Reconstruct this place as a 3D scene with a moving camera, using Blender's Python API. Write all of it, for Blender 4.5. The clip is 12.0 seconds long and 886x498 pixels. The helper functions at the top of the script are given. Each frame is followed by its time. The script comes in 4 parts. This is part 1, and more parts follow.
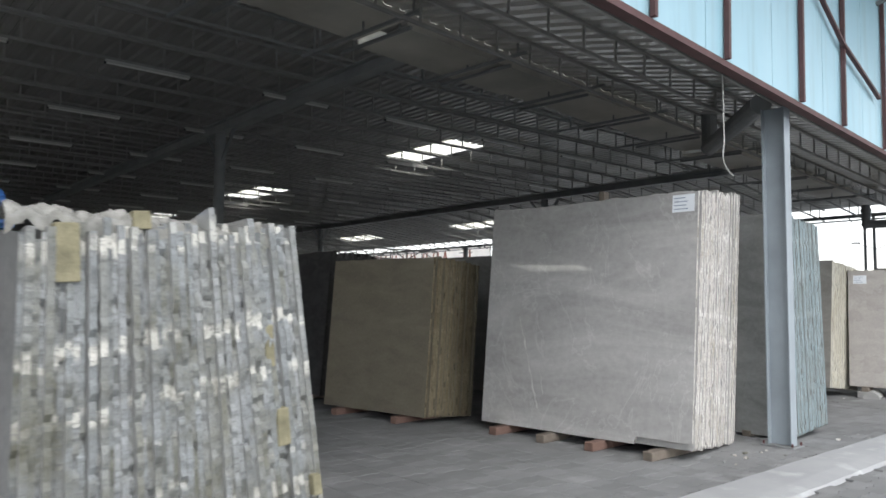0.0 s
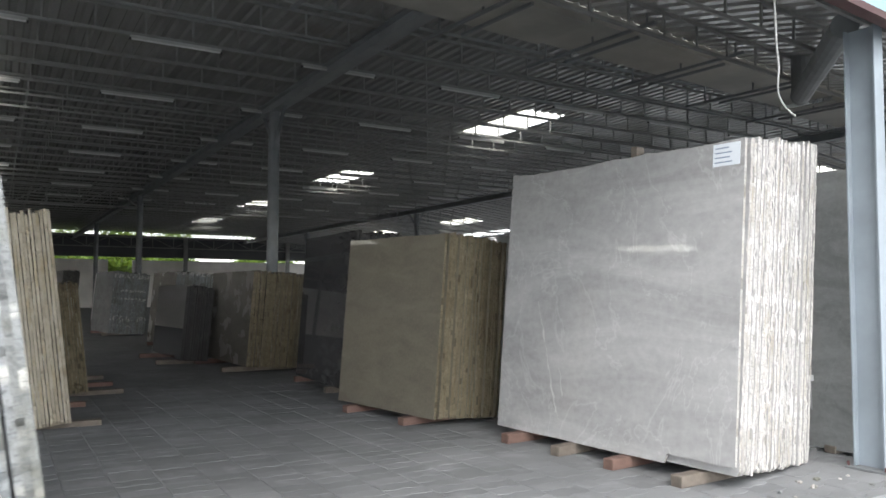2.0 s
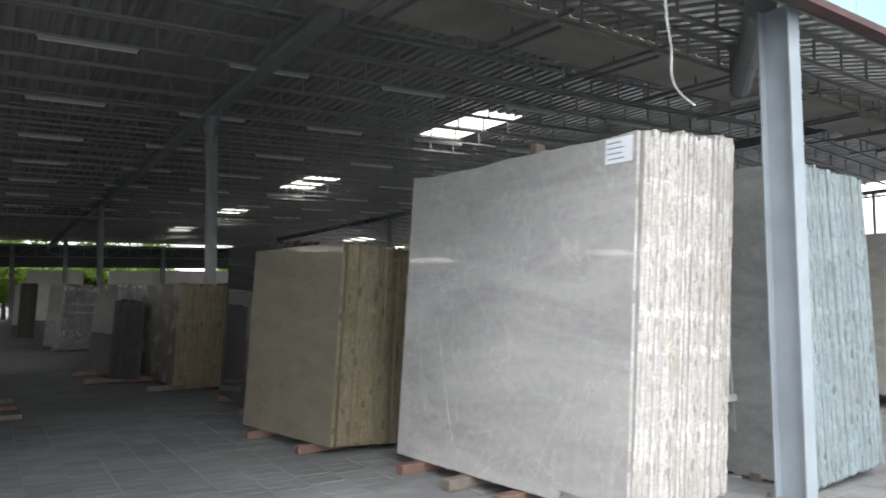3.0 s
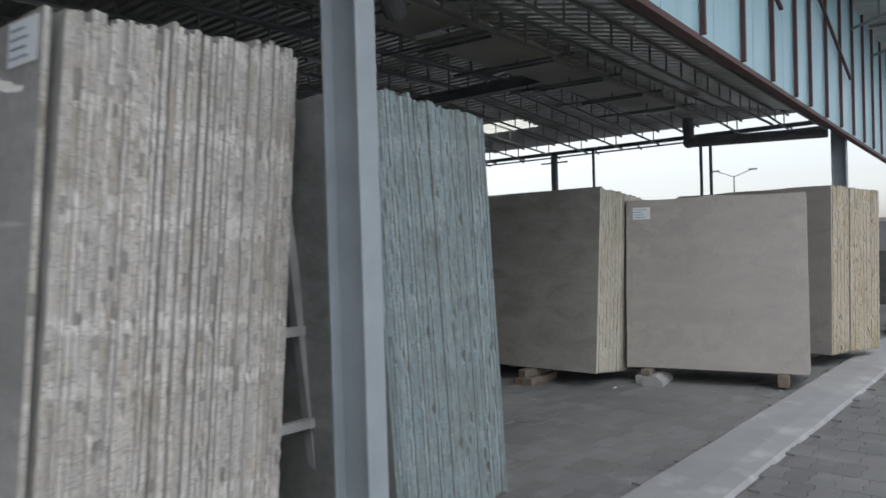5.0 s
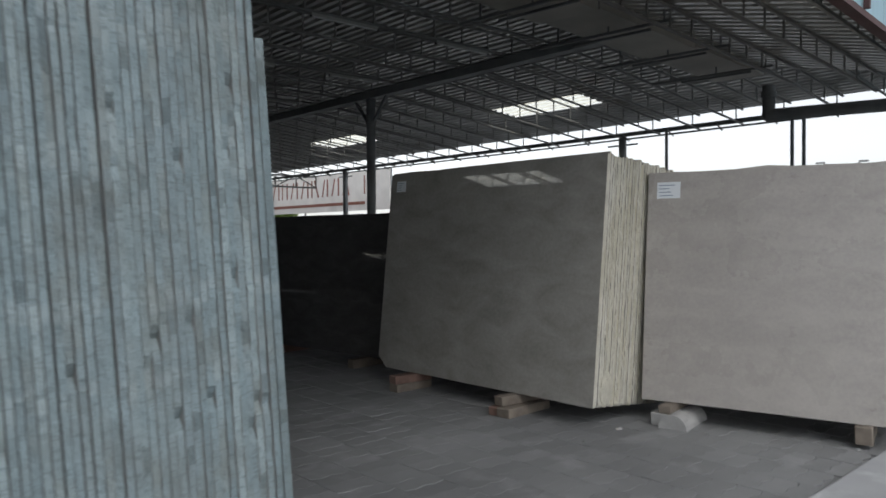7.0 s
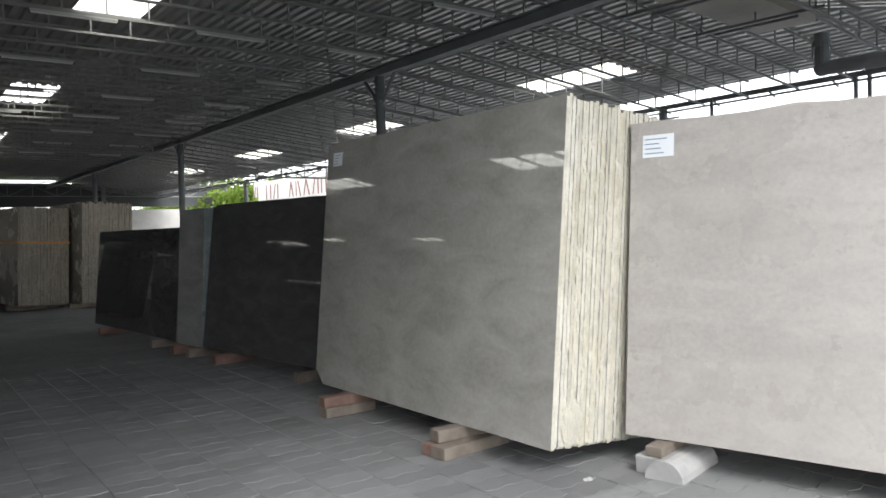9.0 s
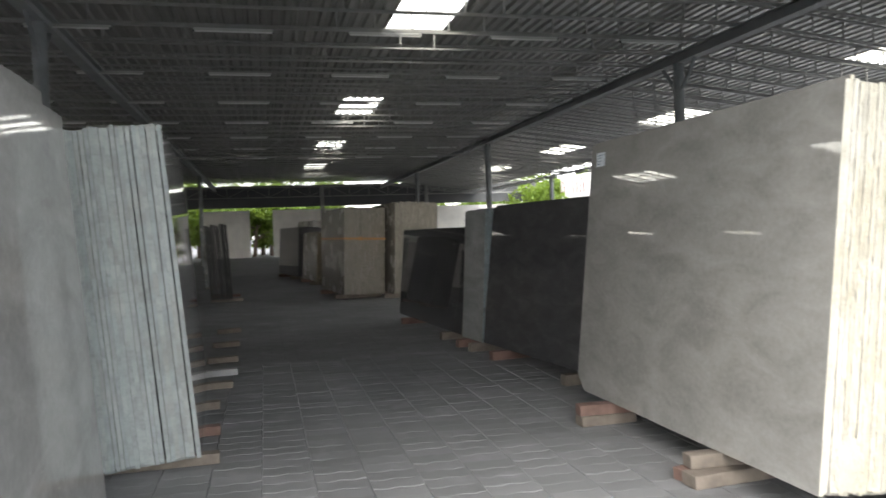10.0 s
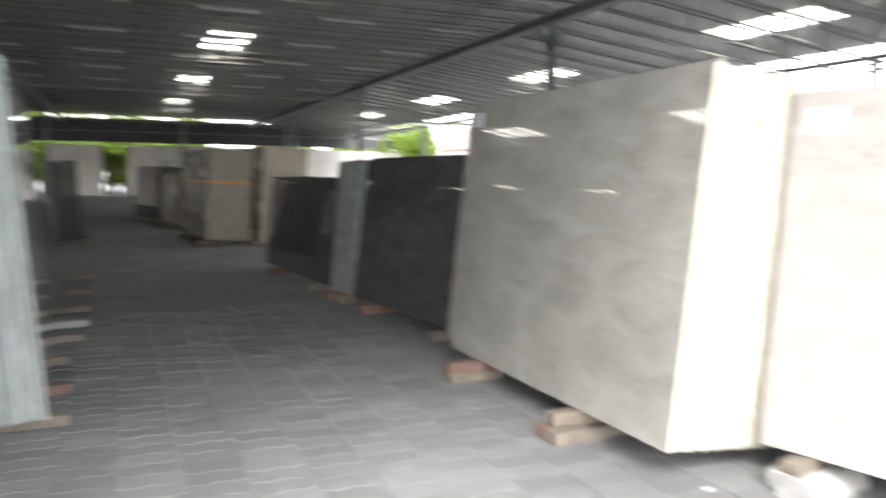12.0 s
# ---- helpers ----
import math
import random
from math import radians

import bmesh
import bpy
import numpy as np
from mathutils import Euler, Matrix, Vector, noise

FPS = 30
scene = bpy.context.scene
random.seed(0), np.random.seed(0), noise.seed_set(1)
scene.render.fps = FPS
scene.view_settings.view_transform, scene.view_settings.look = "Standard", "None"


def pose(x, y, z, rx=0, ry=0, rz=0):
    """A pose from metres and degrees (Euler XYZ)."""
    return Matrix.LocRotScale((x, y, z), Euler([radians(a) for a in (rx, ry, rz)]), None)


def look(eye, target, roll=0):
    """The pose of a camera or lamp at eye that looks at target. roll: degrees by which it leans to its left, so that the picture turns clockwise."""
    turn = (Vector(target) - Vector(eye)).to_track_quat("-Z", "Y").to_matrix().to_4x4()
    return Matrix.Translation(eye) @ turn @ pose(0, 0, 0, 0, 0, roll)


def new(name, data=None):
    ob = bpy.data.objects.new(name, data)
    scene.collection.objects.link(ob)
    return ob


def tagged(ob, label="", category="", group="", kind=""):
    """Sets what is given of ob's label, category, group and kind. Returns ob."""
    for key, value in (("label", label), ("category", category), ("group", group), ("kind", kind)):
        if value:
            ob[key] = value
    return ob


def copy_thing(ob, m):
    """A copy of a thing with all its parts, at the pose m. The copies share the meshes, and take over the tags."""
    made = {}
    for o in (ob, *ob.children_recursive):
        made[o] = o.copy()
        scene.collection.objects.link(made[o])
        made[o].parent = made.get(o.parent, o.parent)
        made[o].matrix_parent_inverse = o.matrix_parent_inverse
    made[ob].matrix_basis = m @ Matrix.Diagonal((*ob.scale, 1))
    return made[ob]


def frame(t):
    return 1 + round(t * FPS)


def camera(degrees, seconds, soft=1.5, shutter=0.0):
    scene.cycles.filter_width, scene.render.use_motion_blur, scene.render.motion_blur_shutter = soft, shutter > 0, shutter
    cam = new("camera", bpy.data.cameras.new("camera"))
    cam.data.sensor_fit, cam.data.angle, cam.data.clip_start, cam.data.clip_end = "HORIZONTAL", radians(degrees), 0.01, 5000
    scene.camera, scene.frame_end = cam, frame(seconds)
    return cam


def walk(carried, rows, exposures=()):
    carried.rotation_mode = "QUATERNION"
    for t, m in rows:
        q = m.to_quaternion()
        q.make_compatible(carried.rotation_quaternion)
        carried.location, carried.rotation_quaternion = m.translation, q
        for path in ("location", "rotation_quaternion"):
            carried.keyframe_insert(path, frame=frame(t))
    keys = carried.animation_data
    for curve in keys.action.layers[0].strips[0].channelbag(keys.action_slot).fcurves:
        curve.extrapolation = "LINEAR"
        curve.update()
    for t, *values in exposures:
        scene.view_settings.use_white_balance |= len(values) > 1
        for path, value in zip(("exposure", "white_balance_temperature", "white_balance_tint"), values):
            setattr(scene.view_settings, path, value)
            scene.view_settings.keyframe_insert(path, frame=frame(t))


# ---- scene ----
cam = camera(61.0, 12.0, soft=1.6, shutter=0.4)
PATH = [
    (0, (-0.506, -1.479, 1.234), (0.782, 0.044, 1.384), 0.6),
    (0.5, (-0.045, -1.362, 1.237), (1.224, 0.177, 1.387), 0.3),
    (1, (0.387, -1.337, 1.212), (1.518, 0.305, 1.369), -0.9),
    (1.5, (0.695, -1.348, 1.206), (1.747, 0.348, 1.344), -2.5),
    (2, (1.039, -1.201, 1.232), (2.062, 0.514, 1.34), 0.2),
    (2.5, (1.447, -1.11, 1.205), (2.5, 0.587, 1.316), -1.6),
    (2.7, (1.687, -1.112, 1.234), (2.702, 0.606, 1.358), -0.5),
    (4.3, (3.262, -0.832, 1.478), (4.592, 0.662, 1.516), -0.2),
    (4.5, (3.514, -0.773, 1.449), (4.867, 0.699, 1.449), 0.9),
    (5, (4.185, -0.595, 1.424), (5.677, 0.737, 1.411), -1.7),
    (5.5, (4.757, -0.488, 1.424), (6.1, 0.994, 1.411), -0.7),
    (6, (5.308, -0.37, 1.41), (6.789, 0.974, 1.354), 1.2),
    (6.5, (5.866, -0.225, 1.387), (7.312, 1.157, 1.372), -0.5),
    (7, (6.272, -0.104, 1.342), (7.593, 1.398, 1.309), -0.3),
    (7.2, (6.463, -0.038, 1.355), (7.817, 1.435, 1.336), 1.9),
    (8.8, (7.727, 0.423, 1.28), (8.9, 2.042, 1.233), -0.7),
    (9, (7.842, 0.443, 1.268), (9.041, 2.043, 1.214), -1.7),
    (9.5, (8.062, 0.359, 1.332), (8.835, 2.202, 1.249), -2.5),
    (10, (8.216, 0.386, 1.333), (8.68, 2.331, 1.285), -2.0),
    (10.5, (8.209, 0.49, 1.328), (8.519, 2.465, 1.286), 0.1),
    (11, (8.174, 0.525, 1.338), (8.345, 2.516, 1.281), -0.0),
    (11.5, (8.171, 0.558, 1.336), (8.355, 2.548, 1.261), 1.0),
    (12, (8.19, 0.46, 1.4), (8.98, 2.282, 1.208), 0.6),
]
walk(cam, [(t, look(eye, target, roll)) for t, eye, target, roll in PATH],
     exposures=[(0, 1.4, 6500, 10), (1.0, 1.75, 6450, 10), (2.5, 2.0, 6480, 10), (4.3, 0.9, 6400, 10), (5.0, 0.4, 6350, 10), (6.5, 0.25, 6420, 10), (7.2, 0.64, 6400, 10), (9.0, 1.88, 6500, 10), (9.5, 1.98, 6550, 10.5), (10.5, 2.88, 6850, 10.5), (11.5, 3.12, 6850, 10.5), (12, 3.0, 6750, 11)])

# ---- light: overcast sky, wide soft sun ----
world = bpy.data.worlds.new("sky")
scene.world = world
world.use_nodes = True
wn = world.node_tree.nodes
sky = wn.new("ShaderNodeTexSky")
sky.sky_type, sky.sun_disc = "NISHITA", False
sky.sun_elevation, sky.sun_rotation = radians(50), radians(200)
sky.dust_density, sky.air_density, sky.ozone_density = 1.5, 1.0, 1.0
wn["Background"].inputs["Strength"].default_value = 0.15
grey_sky = wn.new("ShaderNodeHueSaturation")
grey_sky.inputs["Saturation"].default_value = 0.22
world.node_tree.links.new(sky.outputs["Color"], grey_sky.inputs["Color"])
world.node_tree.links.new(grey_sky.outputs["Color"], wn["Background"].inputs["Color"])
sun = new("sun", bpy.data.lights.new("sun", "SUN"))
sun.data.energy, sun.data.angle, sun.data.color = 0.55, radians(40), (1.0, 0.97, 0.93)
sun.matrix_world = look((0, 0, 0), (0.22, 0.6, -0.77))


# ---- materials ----
def ramp(nt, stops, fac):
    n = nt.nodes.new("ShaderNodeValToRGB")
    while len(n.color_ramp.elements) < len(stops):
        n.color_ramp.elements.new(0.5)
    for e, (p, c) in zip(n.color_ramp.elements, stops):
        e.position, e.color = p, (*c, 1)
    nt.links.new(fac, n.inputs[0])
    return n.outputs["Color"]


def noise_tex(nt, vec, scale, detail=4.0, rough=0.55, stretch=None, distort=0.0):
    if stretch:
        mp = nt.nodes.new("ShaderNodeMapping")
        mp.inputs["Scale"].default_value = stretch
        nt.links.new(vec, mp.inputs["Vector"])
        vec = mp.outputs["Vector"]
    n = nt.nodes.new("ShaderNodeTexNoise")
    n.inputs["Scale"].default_value, n.inputs["Detail"].default_value = scale, detail
    n.inputs["Roughness"].default_value, n.inputs["Distortion"].default_value = rough, distort
    nt.links.new(vec, n.inputs["Vector"])
    return n.outputs["Fac"]


def mixc(nt, a, b, fac, mode="MIX"):
    n = nt.nodes.new("ShaderNodeMix")
    n.data_type, n.blend_type = "RGBA", mode
    for sock, v in ((n.inputs[0], fac), (n.inputs[6], a), (n.inputs[7], b)):
        if isinstance(v, bpy.types.NodeSocket):
            nt.links.new(v, sock)
        else:
            sock.default_value = v if isinstance(v, float) else (*v, 1)
    return n.outputs[2]


def base(name, rough=0.6, metal=0.0, spec=0.5):
    m = bpy.data.materials.new(name)
    m.use_nodes = True
    nt = m.node_tree
    b = nt.nodes["Principled BSDF"]
    b.inputs["Roughness"].default_value, b.inputs["Metallic"].default_value = rough, metal
    b.inputs["Specular IOR Level"].default_value = spec
    tc = nt.nodes.new("ShaderNodeTexCoord")
    return m, nt, b, tc


def shifted(nt, tc):
    """Object coordinates moved by each object's own random number, so that no two pieces are alike."""
    oi = nt.nodes.new("ShaderNodeObjectInfo")
    mul = nt.nodes.new("ShaderNodeVectorMath")
    mul.operation = "MULTIPLY_ADD"
    mul.inputs[1].default_value = (1, 1, 1)
    sc = nt.nodes.new("ShaderNodeMath")
    sc.operation, sc.inputs[1].default_value = "MULTIPLY", 37.0
    nt.links.new(oi.outputs["Random"], sc.inputs[0])
    nt.links.new(tc.outputs["Object"], mul.inputs[0])
    nt.links.new(sc.outputs[0], mul.inputs[2])
    return mul.outputs[0], oi.outputs["Random"]


def bump(nt, b, height, strength=0.3, dist=0.01):
    n = nt.nodes.new("ShaderNodeBump")
    n.inputs["Strength"].default_value, n.inputs["Distance"].default_value = strength, dist
    nt.links.new(height, n.inputs["Height"])
    nt.links.new(n.outputs["Normal"], b.inputs["Normal"])


def plain(name, col, rough=0.6, metal=0.0, var=0.25, scale=6.0, bumpy=0.15, dirt=(0.12, 0.1, 0.08), dirty=0.25):
    """Paint, metal or wood with stains at two scales."""
    m, nt, b, tc = base(name, rough, metal)
    v = tc.outputs["Object"]
    n1 = noise_tex(nt, v, scale, 6)
    c = ramp(nt, [(0.3, [x * (1 - var) for x in col]), (0.7, [min(1, x * (1 + var)) for x in col])], n1)
    n2 = noise_tex(nt, v, scale * 0.22, 8, 0.65)
    f = ramp(nt, [(0.52, (0, 0, 0)), (0.75, (dirty, dirty, dirty))], n2)
    c = mixc(nt, c, dirt, f)
    nt.links.new(c, b.inputs["Base Color"])
    bump(nt, b, noise_tex(nt, v, scale * 9, 4), bumpy, 0.004)
    return m


def polished(name, dark, mid, light, rough=0.08, vein=0.25, scale=1.6, speck=0.0, spec=0.5, flow=(1, 2.2, 1), coat=0.0):
    """Polished stone face: clouds, streaks and thin veins; length runs along x, height along y."""
    m, nt, b, tc = base(name, rough, 0, spec)
    b.inputs["Coat Weight"].default_value, b.inputs["Coat Roughness"].default_value, b.inputs["Coat IOR"].default_value = coat, 0.01, 1.7
    v, rnd = shifted(nt, tc)
    cloud = noise_tex(nt, v, scale, 7, 0.62, flow, 0.6)
    c = ramp(nt, [(0.32, dark), (0.5, mid), (0.7, light)], cloud)
    fine = noise_tex(nt, v, scale * 14, 4, 0.6)
    c = mixc(nt, c, ramp(nt, [(0.35, [x * 0.82 for x in mid]), (0.65, [min(1, x * 1.15) for x in mid])], fine), 0.35)
    if vein:
        w = noise_tex(nt, v, scale * 0.9, 5, 0.6, (1, 0.7, 1), 1.6)
        line = ramp(nt, [(0.488, (0, 0, 0)), (0.5, (vein, vein, vein)), (0.512, (0, 0, 0))], w)
        c = mixc(nt, c, [min(1, x * 1.7) for x in light], line)
    if speck:
        vo = nt.nodes.new("ShaderNodeTexVoronoi")
        vo.inputs["Scale"].default_value = 130
        nt.links.new(v, vo.inputs["Vector"])
        c = mixc(nt, c, light, ramp(nt, [(0.12, (speck, speck, speck)), (0.3, (0, 0, 0))], vo.outputs["Distance"]))
    scuff = noise_tex(nt, v, 26, 3, 0.5, (0.5, 1.7, 1), 1.2)
    where = noise_tex(nt, v, 1.7, 3, 0.5)
    spots = mixc(nt, (0, 0, 0), ramp(nt, [(0.66, (0, 0, 0)), (0.7, (0.2, 0.2, 0.2))], scuff), ramp(nt, [(0.45, (0, 0, 0)), (0.62, (1, 1, 1))], where))
    c = mixc(nt, c, [min(1, x * 1.3) for x in light], spots)
    nt.links.new(c, b.inputs["Base Color"])
    dust = noise_tex(nt, v, 2.3, 6, 0.6)
    r = nt.nodes.new("ShaderNodeMapRange")
    r.inputs[3].default_value, r.inputs[4].default_value = rough * 0.7, rough * 1.9
    nt.links.new(dust, r.inputs[0])
    nt.links.new(r.outputs[0], b.inputs["Roughness"])
    return m


def raw_edge(name, cols, chip=(0.75, 0.75, 0.72), chips=0.5, stain=(0.3, 0.26, 0.14), stains=0.4, rough=0.75, pit=0.5, tone=1.0, cell=0.2):
    """Sawn, unpolished slab edge: tone varies slab by slab, pale chips in bands, pits, brown stains."""
    m, nt, b, tc = base(name, rough, 0, 0.3)
    v, rnd = shifted(nt, tc)
    o = tc.outputs["Object"]
    mid = [sum(k[i] for k in cols) / len(cols) for i in range(3)]
    c = ramp(nt, [(i / (len(cols) - 1), k) for i, k in enumerate(cols)], rnd)
    c = mixc(nt, mid, c, tone)
    run = noise_tex(nt, v, 7, 5, 0.7, (0.3, 1, 0.3))
    c = mixc(nt, c, [x * 0.62 for x in mid], ramp(nt, [(0.45, (0, 0, 0)), (0.7, (0.75, 0.75, 0.75))], run))
    c = mixc(nt, c, stain, ramp(nt, [(0.52, (0, 0, 0)), (0.66, (stains, stains, stains))], noise_tex(nt, v, 3.0, 4, 0.6, (0.2, 1, 0.2))))
    band = noise_tex(nt, o, 4.2, 2, 0.5, (0.02, 1, 0.1))
    vo = nt.nodes.new("ShaderNodeTexVoronoi")
    vo.voronoi_dimensions = "1D"
    vo.inputs["Scale"].default_value = 17.0
    sep = nt.nodes.new("ShaderNodeSeparateXYZ")
    nt.links.new(v, sep.inputs[0])
    warp = nt.nodes.new("ShaderNodeMath")
    warp.operation, warp.inputs[1].default_value = "MULTIPLY_ADD", 0.05
    nt.links.new(noise_tex(nt, v, 30, 2, 0.6), warp.inputs[0])
    nt.links.new(sep.outputs["Y"], warp.inputs[2])
    nt.links.new(warp.outputs[0], vo.inputs["W"])
    rgb = nt.nodes.new("ShaderNodeSeparateColor")
    nt.links.new(vo.outputs["Color"], rgb.inputs[0])
    c = mixc(nt, c, ramp(nt, [(0.0, [x * 0.62 for x in mid]), (1.0, [x * 1.25 for x in mid])], rgb.outputs[1]), cell * 0.55)
    c = mixc(nt, c, [x * 0.14 for x in mid], ramp(nt, [(0.965, (0, 0, 0)), (0.97, (pit, pit, pit))], rgb.outputs[2]))
    joint = ramp(nt, [(0.0, (0, 0, 0)), (0.42, (0, 0, 0)), (0.5, (cell * 0.6,) * 3)], vo.outputs["Distance"])
    c = mixc(nt, c, [x * 0.4 for x in mid], joint)
    pic = nt.nodes.new("ShaderNodeMapRange")
    pic.inputs[3].default_value, pic.inputs[4].default_value = 0.5 - 0.24 * max(cell, 0.4), 0.5 + 0.24 * max(cell, 0.4)
    nt.links.new(rgb.outputs[0], pic.inputs[0])
    spot = pic.outputs[0]
    s = nt.nodes.new("ShaderNodeMath")
    s.operation = "ADD"
    nt.links.new(band, s.inputs[0])
    nt.links.new(spot, s.inputs[1])
    half = nt.nodes.new("ShaderNodeMath")
    half.operation, half.inputs[1].default_value = "MULTIPLY", 0.5
    nt.links.new(s.outputs[0], half.inputs[0])
    c = mixc(nt, c, chip, ramp(nt, [(0.54, (0, 0, 0)), (0.57, (chips, chips, chips))], half.outputs[0]))
    geo = nt.nodes.new("ShaderNodeNewGeometry")
    wide = noise_tex(nt, geo.outputs["Position"], 2.6, 6, 0.68, (1, 1, 0.75), 0.4)
    c = mixc(nt, c, [0.55 * x + 0.1 * y for x, y in zip(stain, mid)], ramp(nt, [(0.5, (0, 0, 0)), (0.68, (stains * 1.3,) * 3)], wide))
    pick = noise_tex(nt, v, 46, 2, 0.5, (0.4, 1.6, 0.4))
    c = mixc(nt, c, [x * 0.5 for x in mid], ramp(nt, [(0.6, (0, 0, 0)), (0.63, (pit, pit, pit))], pick))
    grain = noise_tex(nt, v, 85, 3, 0.7, (1, 0.55, 1))
    c = mixc(nt, c, [x * 0.3 for x in mid], ramp(nt, [(0.56, (0, 0, 0)), (0.68, (pit, pit, pit))], grain))
    nt.links.new(c, b.inputs["Base Color"])
    bump(nt, b, grain, 0.9, 0.008)
    return m


M_GREY = polished("grey marble face", (0.31, 0.308, 0.302), (0.43, 0.428, 0.42), (0.6, 0.598, 0.588), 0.02, 0.12, 1.2, spec=0.9, flow=(0.55, 2.0, 1), coat=0.6)
M_BEIGE = polished("beige stone face", (0.165, 0.15, 0.118), (0.2, 0.182, 0.142), (0.235, 0.215, 0.17), 0.03, 0.0, 2.6, coat=0.4)
M_DARK = polished("dark granite face", (0.055, 0.055, 0.057), (0.075, 0.075, 0.077), (0.11, 0.11, 0.11), 0.018, 0, 4, 0.3, spec=0.9)
M_SAGE = polished("pale grey marble face", (0.25, 0.242, 0.224), (0.335, 0.324, 0.302), (0.43, 0.416, 0.388), 0.02, 0.05, 2.4, spec=0.9, coat=1.0)
M_CREAM = polished("warm white stone face", (0.32, 0.303, 0.285), (0.37, 0.35, 0.33), (0.43, 0.408, 0.385), 0.22, 0.0, 3.2)
M_TEAL = polished("blue grey stone face", (0.2, 0.205, 0.2), (0.28, 0.285, 0.28), (0.37, 0.375, 0.37), 0.04, 0.06, 2.0, spec=0.8)
M_TAN = polished("dull tan stone face", (0.16, 0.15, 0.13), (0.22, 0.205, 0.18), (0.28, 0.26, 0.23), 0.2, 0.1, 2.2)

E_ROUGH = raw_edge("grey raw edge", [(0.19, 0.205, 0.21), (0.26, 0.28, 0.29), (0.22, 0.232, 0.238), (0.3, 0.315, 0.325), (0.2, 0.205, 0.185)], (0.62, 0.61, 0.56), 0.7, (0.13, 0.125, 0.08), 0.7, pit=0.45, cell=0.35)
E_WHITE = raw_edge("white raw edge", [(0.34, 0.32, 0.3), (0.55, 0.53, 0.5), (0.44, 0.43, 0.41), (0.6, 0.58, 0.56)], (0.7, 0.69, 0.66), 0.6, (0.32, 0.27, 0.16), 0.4, pit=0.5, cell=0.22)
E_TEAL = raw_edge("teal raw edge", [(0.18, 0.235, 0.255), (0.24, 0.305, 0.325), (0.21, 0.265, 0.285), (0.275, 0.34, 0.355)], (0.36, 0.42, 0.43), 0.3, (0.2, 0.2, 0.17), 0.35, pit=0.35, cell=0.1)
E_PALE = raw_edge("pale flush sawn edge", [(0.31, 0.36, 0.365), (0.39, 0.415, 0.405)], (0.47, 0.49, 0.48), 0.3, (0.33, 0.31, 0.27), 0.35, pit=0.15, tone=0.6, cell=0.1)
E_BEIGE = raw_edge("beige raw edge", [(0.19, 0.16, 0.105), (0.26, 0.225, 0.15), (0.22, 0.19, 0.125)], (0.36, 0.32, 0.23), 0.3, (0.14, 0.1, 0.05), 0.5, tone=0.6)
E_YELLOW = raw_edge("yellowed raw edge", [(0.42, 0.4, 0.34), (0.54, 0.53, 0.47), (0.48, 0.455, 0.36)], (0.64, 0.63, 0.58), 0.1, (0.4, 0.35, 0.2), 0.3, pit=0.08, tone=0.8, cell=0.04)
E_TAN = raw_edge("tan sawn edge", [(0.24, 0.22, 0.19), (0.28, 0.26, 0.22)], (0.33, 0.31, 0.27), 0.2, (0.2, 0.17, 0.13), 0.3, pit=0.2, tone=0.5)
E_CREAM = raw_edge("cream sawn edge", [(0.42, 0.38, 0.3), (0.5, 0.45, 0.36)], (0.56, 0.53, 0.46), 0.15, (0.4, 0.31, 0.15), 0.4, pit=0.1, tone=0.5, cell=0.05)
E_DARK = raw_edge("dark raw edge", [(0.04, 0.04, 0.04), (0.08, 0.08, 0.078), (0.06, 0.06, 0.06)], (0.2, 0.2, 0.19), 0.2, (0.07, 0.06, 0.05), 0.3)

STEEL = plain("blue grey column paint", (0.27, 0.31, 0.34), 0.55, 0.0, 0.12, 3, 0.1)
BEAM = plain("dark grey beam paint", (0.19, 0.2, 0.205), 0.6, 0.0, 0.2, 3)
MAINBEAM = plain("grey main beam paint", (0.3, 0.31, 0.31), 0.6, 0.0, 0.15, 2)
TRUSS = plain("grey truss paint", (0.24, 0.24, 0.23), 0.6, 0.0, 0.2, 3)
RUST = plain("red oxide paint", (0.085, 0.04, 0.04), 0.65, 0.0, 0.25, 5)
WOOD = plain("weathered timber", (0.17, 0.145, 0.12), 0.8, 0, 0.3, 9, 0.5)
REDWOOD = plain("reddish timber", (0.17, 0.105, 0.085), 0.8, 0, 0.3, 9, 0.5)
STONEBLOCK = plain("dusty concrete block", (0.33, 0.33, 0.325), 0.85, 0, 0.2, 7, 0.5)
FRAME = plain("grey primer frame", (0.35, 0.36, 0.36), 0.6, 0, 0.2, 6)
TUBEBODY = plain("white batten enamel", (0.45, 0.45, 0.43), 0.4, 0, 0.1, 5)
PAPER = plain("paper label", (0.72, 0.76, 0.8), 0.6, 0, 0.05, 9, 0.02, dirty=0.1)
INK = plain("printed ink", (0.2, 0.27, 0.36), 0.6, 0, 0.1, 9, 0.02)
BANNER = plain("white banner vinyl", (0.75, 0.72, 0.68), 0.5, 0, 0.08, 1.5, 0.05)
BROWN = plain("brown print", (0.25, 0.1, 0.07), 0.6, 0, 0.1, 4)
WHITEWALL = plain("white plaster", (0.72, 0.7, 0.66), 0.85, 0, 0.12, 1.2, 0.3)
DARKBAND = plain("dark sheet cladding", (0.07, 0.073, 0.076), 0.6, 0, 0.15, 1.0)
CABLE = plain("pale cable sheath", (0.5, 0.5, 0.48), 0.5)
FOAM = plain("yellow packing foam", (0.21, 0.195, 0.125), 0.9, 0, 0.35, 14, 0.9, dirty=0.6)
BLUE = plain("blue tarpaulin", (0.03, 0.12, 0.35), 0.5, 0, 0.2, 5, 0.3)
